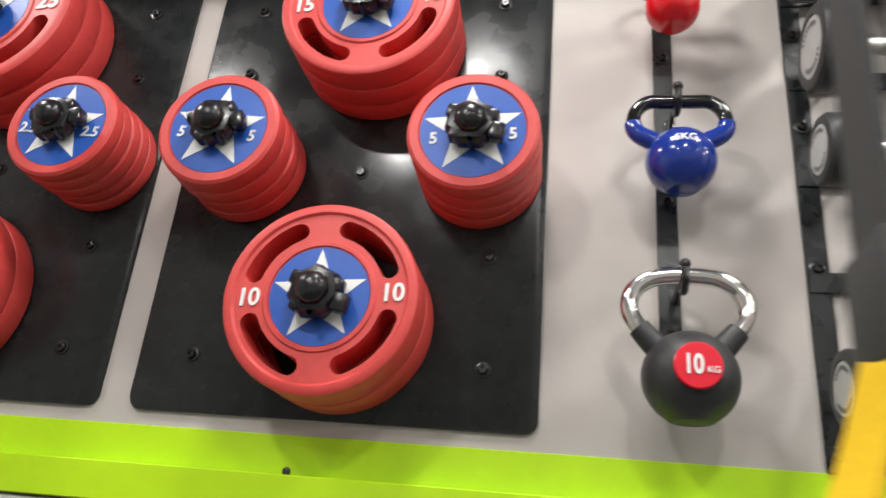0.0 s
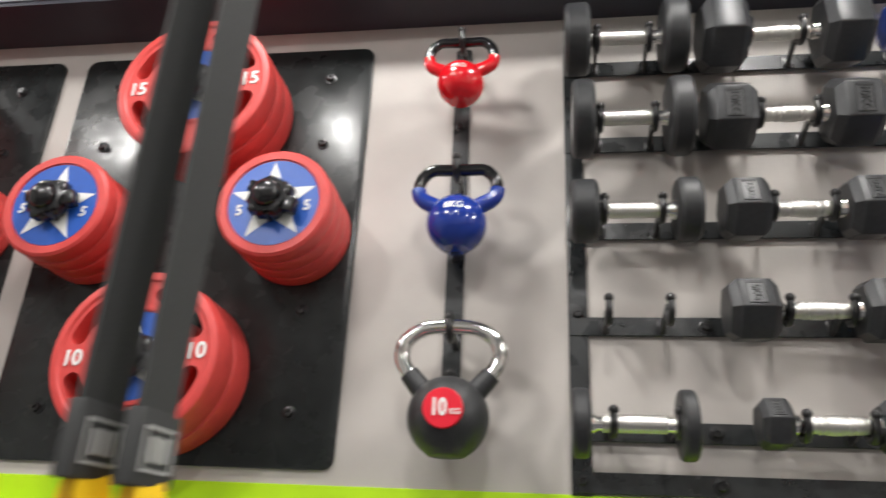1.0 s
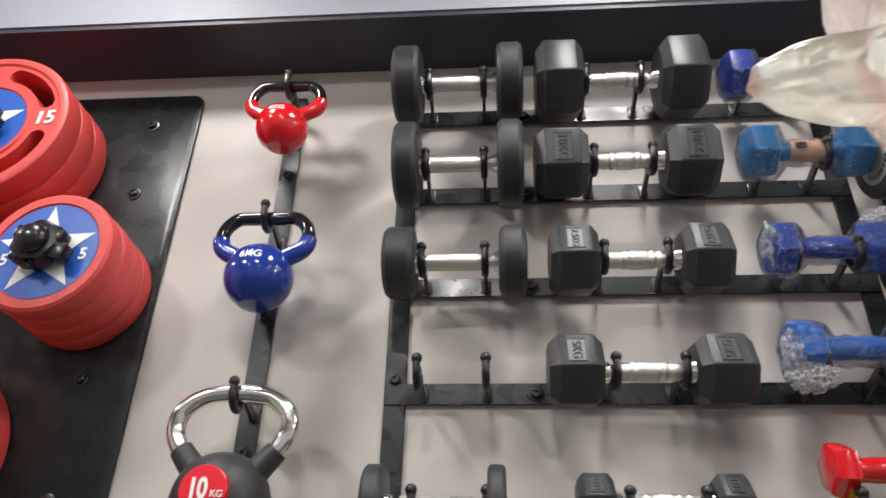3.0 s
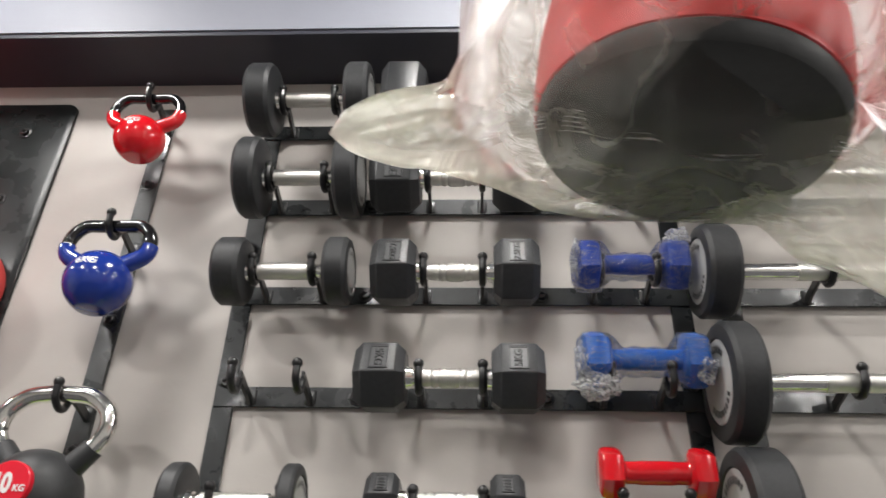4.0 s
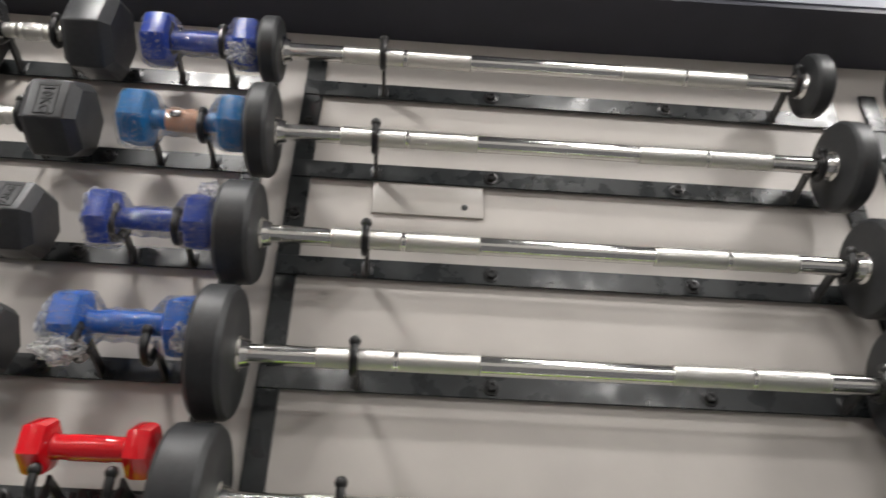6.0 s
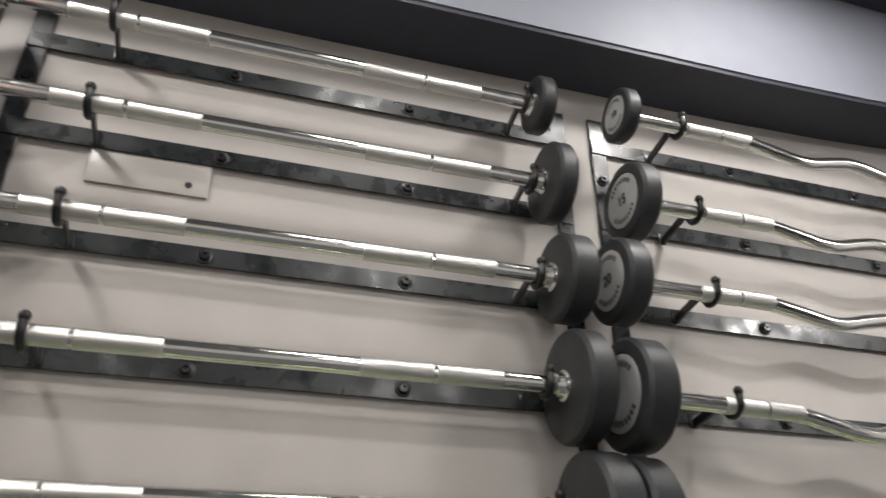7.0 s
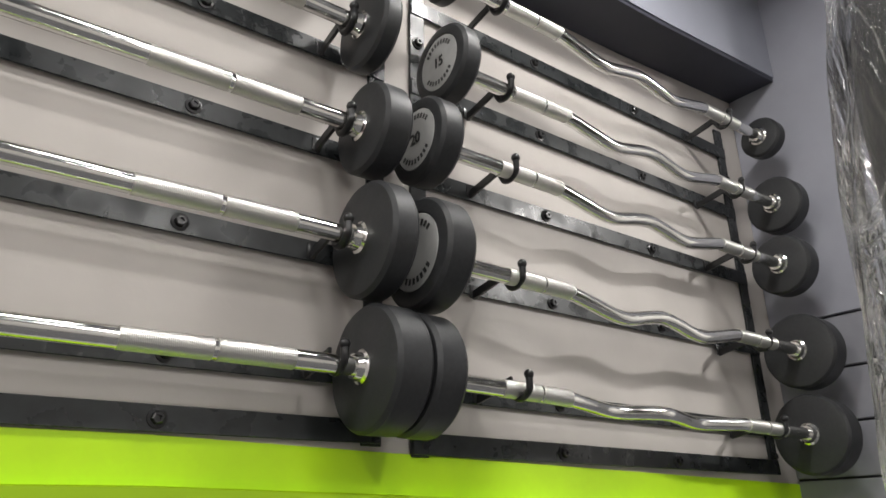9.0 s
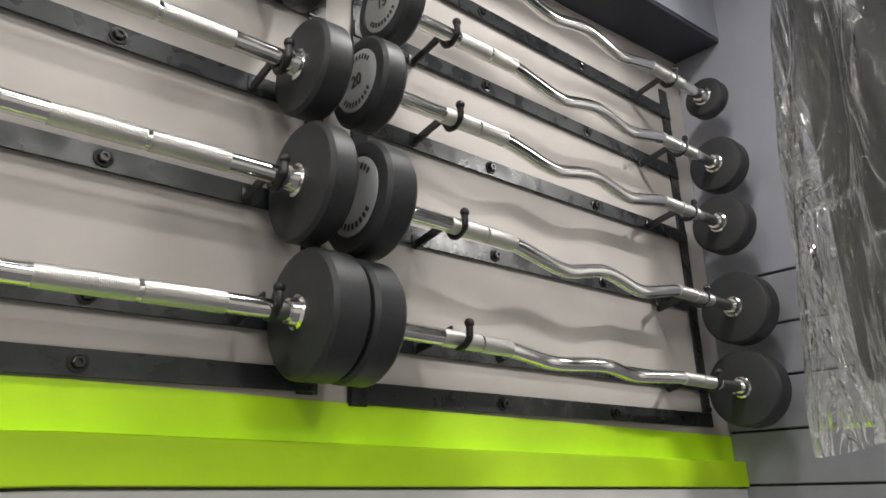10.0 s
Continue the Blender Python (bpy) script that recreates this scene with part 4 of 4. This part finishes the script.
# ---- small plate on the wall ----
t = thing("blank_plate", "pale plastic cover plate screwed to the wall", "cover plate")
part("plate", boxed(1.261, 1.457, -0.006, -0.0002, 2.112, 2.178, 0.0015), M_CARD, t)
bs = lathed([(0.006, 0.0), (0.006, 0.0015), (0.003, 0.0022), (0, 0.0022)], "y", n=14)
for v in bs.verts:
    v.co.y = -abs(v.co.y)
part("screw", bs, M_STEEL, t, m=pose(1.424, -0.006, 2.132))


# ---- hanging straps ----
def ribbon(pts, w, thick, across):
    """A flat band along points, across gives its width direction at both ends."""
    b = bmesh.new()
    P = [Vector(p) for p in pts]
    rings = []
    for i, p in enumerate(P):
        f = i / (len(P) - 1)
        d = (P[min(i + 1, len(P) - 1)] - P[max(i - 1, 0)]).normalized()
        s = (Vector(across[0]).lerp(Vector(across[1]), f))
        s = (s - d * s.dot(d)).normalized()
        n = d.cross(s).normalized()
        rings.append([b.verts.new(p + s * a * w / 2 + n * c * thick / 2) for a, c in ((-1, -1), (1, -1), (1, 1), (-1, 1))])
    for p, q in zip(rings, rings[1:]):
        for i in range(4):
            b.faces.new((p[i], p[(i + 1) % 4], q[(i + 1) % 4], q[i]))
    b.faces.new(rings[0][::-1])
    b.faces.new(rings[-1])
    return b


def training_strap(x, y, zb, turn):
    t = thing("training_strap", "black webbing training strap with yellow loop hanging from the ceiling", "training strap", "training straps", m=pose(x, y, 0, 0, 0, turn))
    part("webbing", ribbon(smooth_path([(0, 0, CEIL), (0.002, 0.006, 2.4), (-0.003, -0.003, 1.9), (0, 0, zb + 0.036)], 8), 0.040, 0.0026, ((0.86, -0.5, 0), (1, 0.0, 0))), M_WEB, t)
    part("sleeve", boxed(-0.022, 0.022, -0.0055, 0.0055, zb, zb + 0.042, 0.002), M_WEB, t, "stitched black sleeve")
    p = bmesh.new()
    for y0, y1 in ((-0.0062, -0.0055),):
        o = [(-0.016, 0.033), (0.016, 0.033), (0.016, 0.008), (-0.016, 0.008)]
        i_ = [(-0.0142, 0.0312), (0.0142, 0.0312), (0.0142, 0.0098), (-0.0142, 0.0098)]
        vo = [[p.verts.new((q[0], yy, zb + q[1])) for q in o] for yy in (y0, y1)]
        vi = [[p.verts.new((q[0], yy, zb + q[1])) for q in i_] for yy in (y0, y1)]
        for k in range(4):
            j = (k + 1) % 4
            p.faces.new((vo[0][k], vo[0][j], vi[0][j], vi[0][k]))
            p.faces.new((vo[0][k], vo[1][k], vo[1][j], vo[0][j]))
            p.faces.new((vi[0][k], vi[0][j], vi[1][j], vi[1][k]))
    part("patch_border", p, M_DISC, t, "pale stitched border")
    for x0, x1 in ((-0.009, -0.002), (0.001, 0.009)):
        part("mark", boxed(x0, x1, -0.0062, -0.0054, zb + 0.0135, zb + 0.0275), M_DISC, t, "plain pale mark")
    for sy in (-1, 1):
        part("loop_side", ribbon(smooth_path([(0, sy * 0.003, zb + 0.004), (0, sy * 0.014, zb - 0.035), (0, sy * 0.040, zb - 0.11), (0, sy * 0.060, zb - 0.24)], 6), 0.026, 0.003, ((1, 0.1 * sy, 0), (0.9, 0.5 * sy, 0))), M_YELLOW, t, "yellow webbing loop")
    part("handle_bar", tubed([(0, -0.07, zb - 0.25), (0, 0.07, zb - 0.25)], 0.015, 14), M_RUBBER, t, "black foam handle")
    return t


training_strap(-0.073, -0.957, 1.422, 86)
training_strap(-0.045, -0.946, 1.420, 88)


# ---- ball in a plastic bag ----
BX, BYY, BZ, BR = 0.824, -0.792, 1.722, 0.106
t = thing("punching_pad", "round black-faced red training pad hanging in a plastic bag", "training pad", m=pose(BX, BYY, BZ, 2, 8, 0))
part("face", lathed([(0, -0.008), (BR * 0.5, -0.0075), (BR * 0.85, -0.0055), (BR * 0.95, -0.003), (BR * 0.99, 0.003), (BR, 0.011), (BR * 0.97, 0.016)], "z", n=56), M_BALLBLACK, t, "black padded face")
part("rim", lathed([(BR * 0.965, 0.010), (BR * 1.01, 0.012), (BR * 1.03, 0.030), (BR * 1.04, 0.075), (BR * 1.0, 0.12), (BR * 0.8, 0.16), (0, 0.18)], "z", n=56), M_BALLRED, t, "red leatherette rim")


def between(z, keys):
    for (z0, v0), (z1, v1) in zip(keys, keys[1:]):
        if z <= z1:
            f = max(0.0, (z - z0) / (z1 - z0))
            return v0 + (v1 - v0) * f
    return keys[-1][1]


BAG_L = [(1.622, 0.974), (1.655, 0.925), (1.684, 0.868), (1.691, 0.740), (1.700, 0.672), (1.710, 0.612), (1.720, 0.582), (1.732, 0.570), (1.750, 0.577), (1.757, 0.589), (1.762, 0.622), (1.772, 0.654), (1.800, 0.663), (2.15, 0.667), (2.62, 0.770)]
BAG_R = [(1.622, 0.990), (1.655, 0.984), (1.690, 0.976), (1.720, 0.970), (1.800, 0.965), (2.15, 0.950), (2.62, 0.870)]


def plastic_bag():
    """A hanging sack: flat seam corners, one sticking out sideways and one hanging, round a full middle."""
    b = bmesh.new()
    half, zs = 110, []
    z = 1.622
    while z < 2.62:
        zs.append(z)
        z += 0.0022 if z < 1.80 else 0.012
    rings = []
    for z in zs:
        xl, xr = between(z, BAG_L), between(z, BAG_R)
        u = min(1.0, max(0.0, (z - 1.684) / 0.080))
        rb = 0.158 * math.sin(u * math.pi / 2) if z < 2.15 else (xr - xl) / 2
        deep = 0.132 * math.sin(u * math.pi / 2) * (1 if z < 2.15 else (xr - xl) / 0.30)
        yc = BYY + between(z, [(1.622, 0.052), (1.70, 0.0), (2.62, 0.0)])
        xc = 0.818
        front, back = [], []
        for k in range(half + 1):
            x = xl + (xr - xl) * (1 - math.cos(math.pi * k / half)) / 2
            end = min(1.0, min(x - xl, xr - x) / 0.014) ** 0.5 if xl < x < xr else 0.0
            out = max(0.0, abs(x - xc) - 0.10)
            fin = 0.006 + 0.034 * math.exp(-out / 0.05)
            q = 1 - ((x - xc) / rb) ** 2 if rb > 0.01 else 0
            h = math.hypot(fin, deep * math.sqrt(q)) if q > 0 else fin
            h *= end
            for row, sgn in ((front, -1), (back, 1)):
                w = Vector((x * 9, z * 9 + sgn * 4, 3.0 * sgn))
                crease = abs(noise.noise(Vector((x * 16 + z * 7, z * 5 + sgn * 3, 1.7))))
                crease = (1 - min(1, crease * 2.4)) ** 2 * 0.007
                # fine pleats running out along the side corner
                tail = min(1, max(0, xc - x - 0.135) / 0.05) * 0.004 * noise.noise(Vector((x * 9, z * 70 - x * 20, sgn * 2.0)))
                d = 0.016 * noise.noise(w) + 0.006 * noise.noise(w * 3) + crease
                row.append((x, yc + sgn * h + end * (d * sgn * min(1, h / 0.03) + tail), z + 0.006 * noise.noise(Vector((x * 14, z * 10, sgn * 5))) * end))
        loop = front + back[-2:0:-1]
        rings.append([b.verts.new(p) for p in loop])
    n = len(rings[0])
    for p, q in zip(rings, rings[1:]):
        for k in range(n):
            j = (k + 1) % n
            b.faces.new((p[k], p[j], q[j], q[k]))
    b.faces.new(rings[0][::-1])
    return b


t = thing("plastic_bag", "crumpled milky plastic bag hanging with two pointed corners", "plastic bag")
part("film_wall", plastic_bag(), M_FILM, t)
# small olive lump added in place of the dark hole at the corner
b = bmesh.new()
bmesh.ops.create_icosphere(b, subdivisions=2, radius=0.0075)
for v in b.verts:
    v.co = Vector((v.co.x * 1.2 + 0.004 * noise.noise(v.co * 200), v.co.y * 0.6, v.co.z * 0.8))
part("corner_spot", b, M_SPOT, t, "dark olive spot at the bag corner", m=pose(0.979, BYY + 0.046, 1.640))
part("tie_cord", tubed([(BX, BYY, 2.60), (BX + 0.004, BYY, 2.8), (BX, BYY, CEIL)], 0.004, 8), M_WEB, t, "dark hanging cord")


# ---- wrapped heavy bag ----
BAGTOP = 2.28
def heavy_bag(x, y, z0, R):
    t = thing("heavy_bag", "dark heavy bag hanging in loose clear plastic wrapping", "heavy bag", m=pose(x, y, 0))
    R -= 0.012
    pr = [(0, z0 + 0.08), (R * 0.8, z0 + 0.08), (R * 0.96, z0 + 0.095), (R, z0 + 0.13), (R, BAGTOP - 0.05), (R * 0.96, BAGTOP - 0.02), (R * 0.8, BAGTOP), (0, BAGTOP + 0.01)]
    part("body", lathed(pr, "z", n=40), M_BALLBLACK, t)
    b = bmesh.new()
    n, rows = 110, 110
    rings = []
    for i in range(rows):
        f = i / (rows - 1)
        z = z0 + f * (2.85 - z0)
        ring = []
        for k in range(n):
            a = 2 * math.pi * k / n
            fold = 0.010 * math.sin(a * 7 + 3 * math.sin(z * 3)) + 0.016 * noise.noise(Vector((math.cos(a) * 2.2, math.sin(a) * 2.2, z * 2.4))) + 0.012 * (abs(noise.noise(Vector((math.cos(a) * 4, math.sin(a) * 4, z * 2.2 + 5)))) ** 0.6 - 0.4)
            rr = R + 0.004 + 0.085 * min(1.0, max(0.0, (2.35 - z) / 0.9)) + fold
            ring.append(b.verts.new((rr * math.cos(a), rr * math.sin(a), z + (0.02 * math.sin(a * 3) if i == 0 else 0))))
        rings.append(ring)
    for p, q in zip(rings, rings[1:]):
        for k in range(n):
            j = (k + 1) % n
            b.faces.new((p[k], p[j], q[j], q[k]))
    part("wrapping", b, M_BAGFILM, t, "loose crinkled clear plastic wrapping")
    part("strap", tubed([(0, 0, BAGTOP + 0.005), (0, 0, CEIL)], 0.012, 10), M_WEB, t, "black hanging strap")
    return t


heavy_bag(2.845, -0.72, 1.405, 0.165)
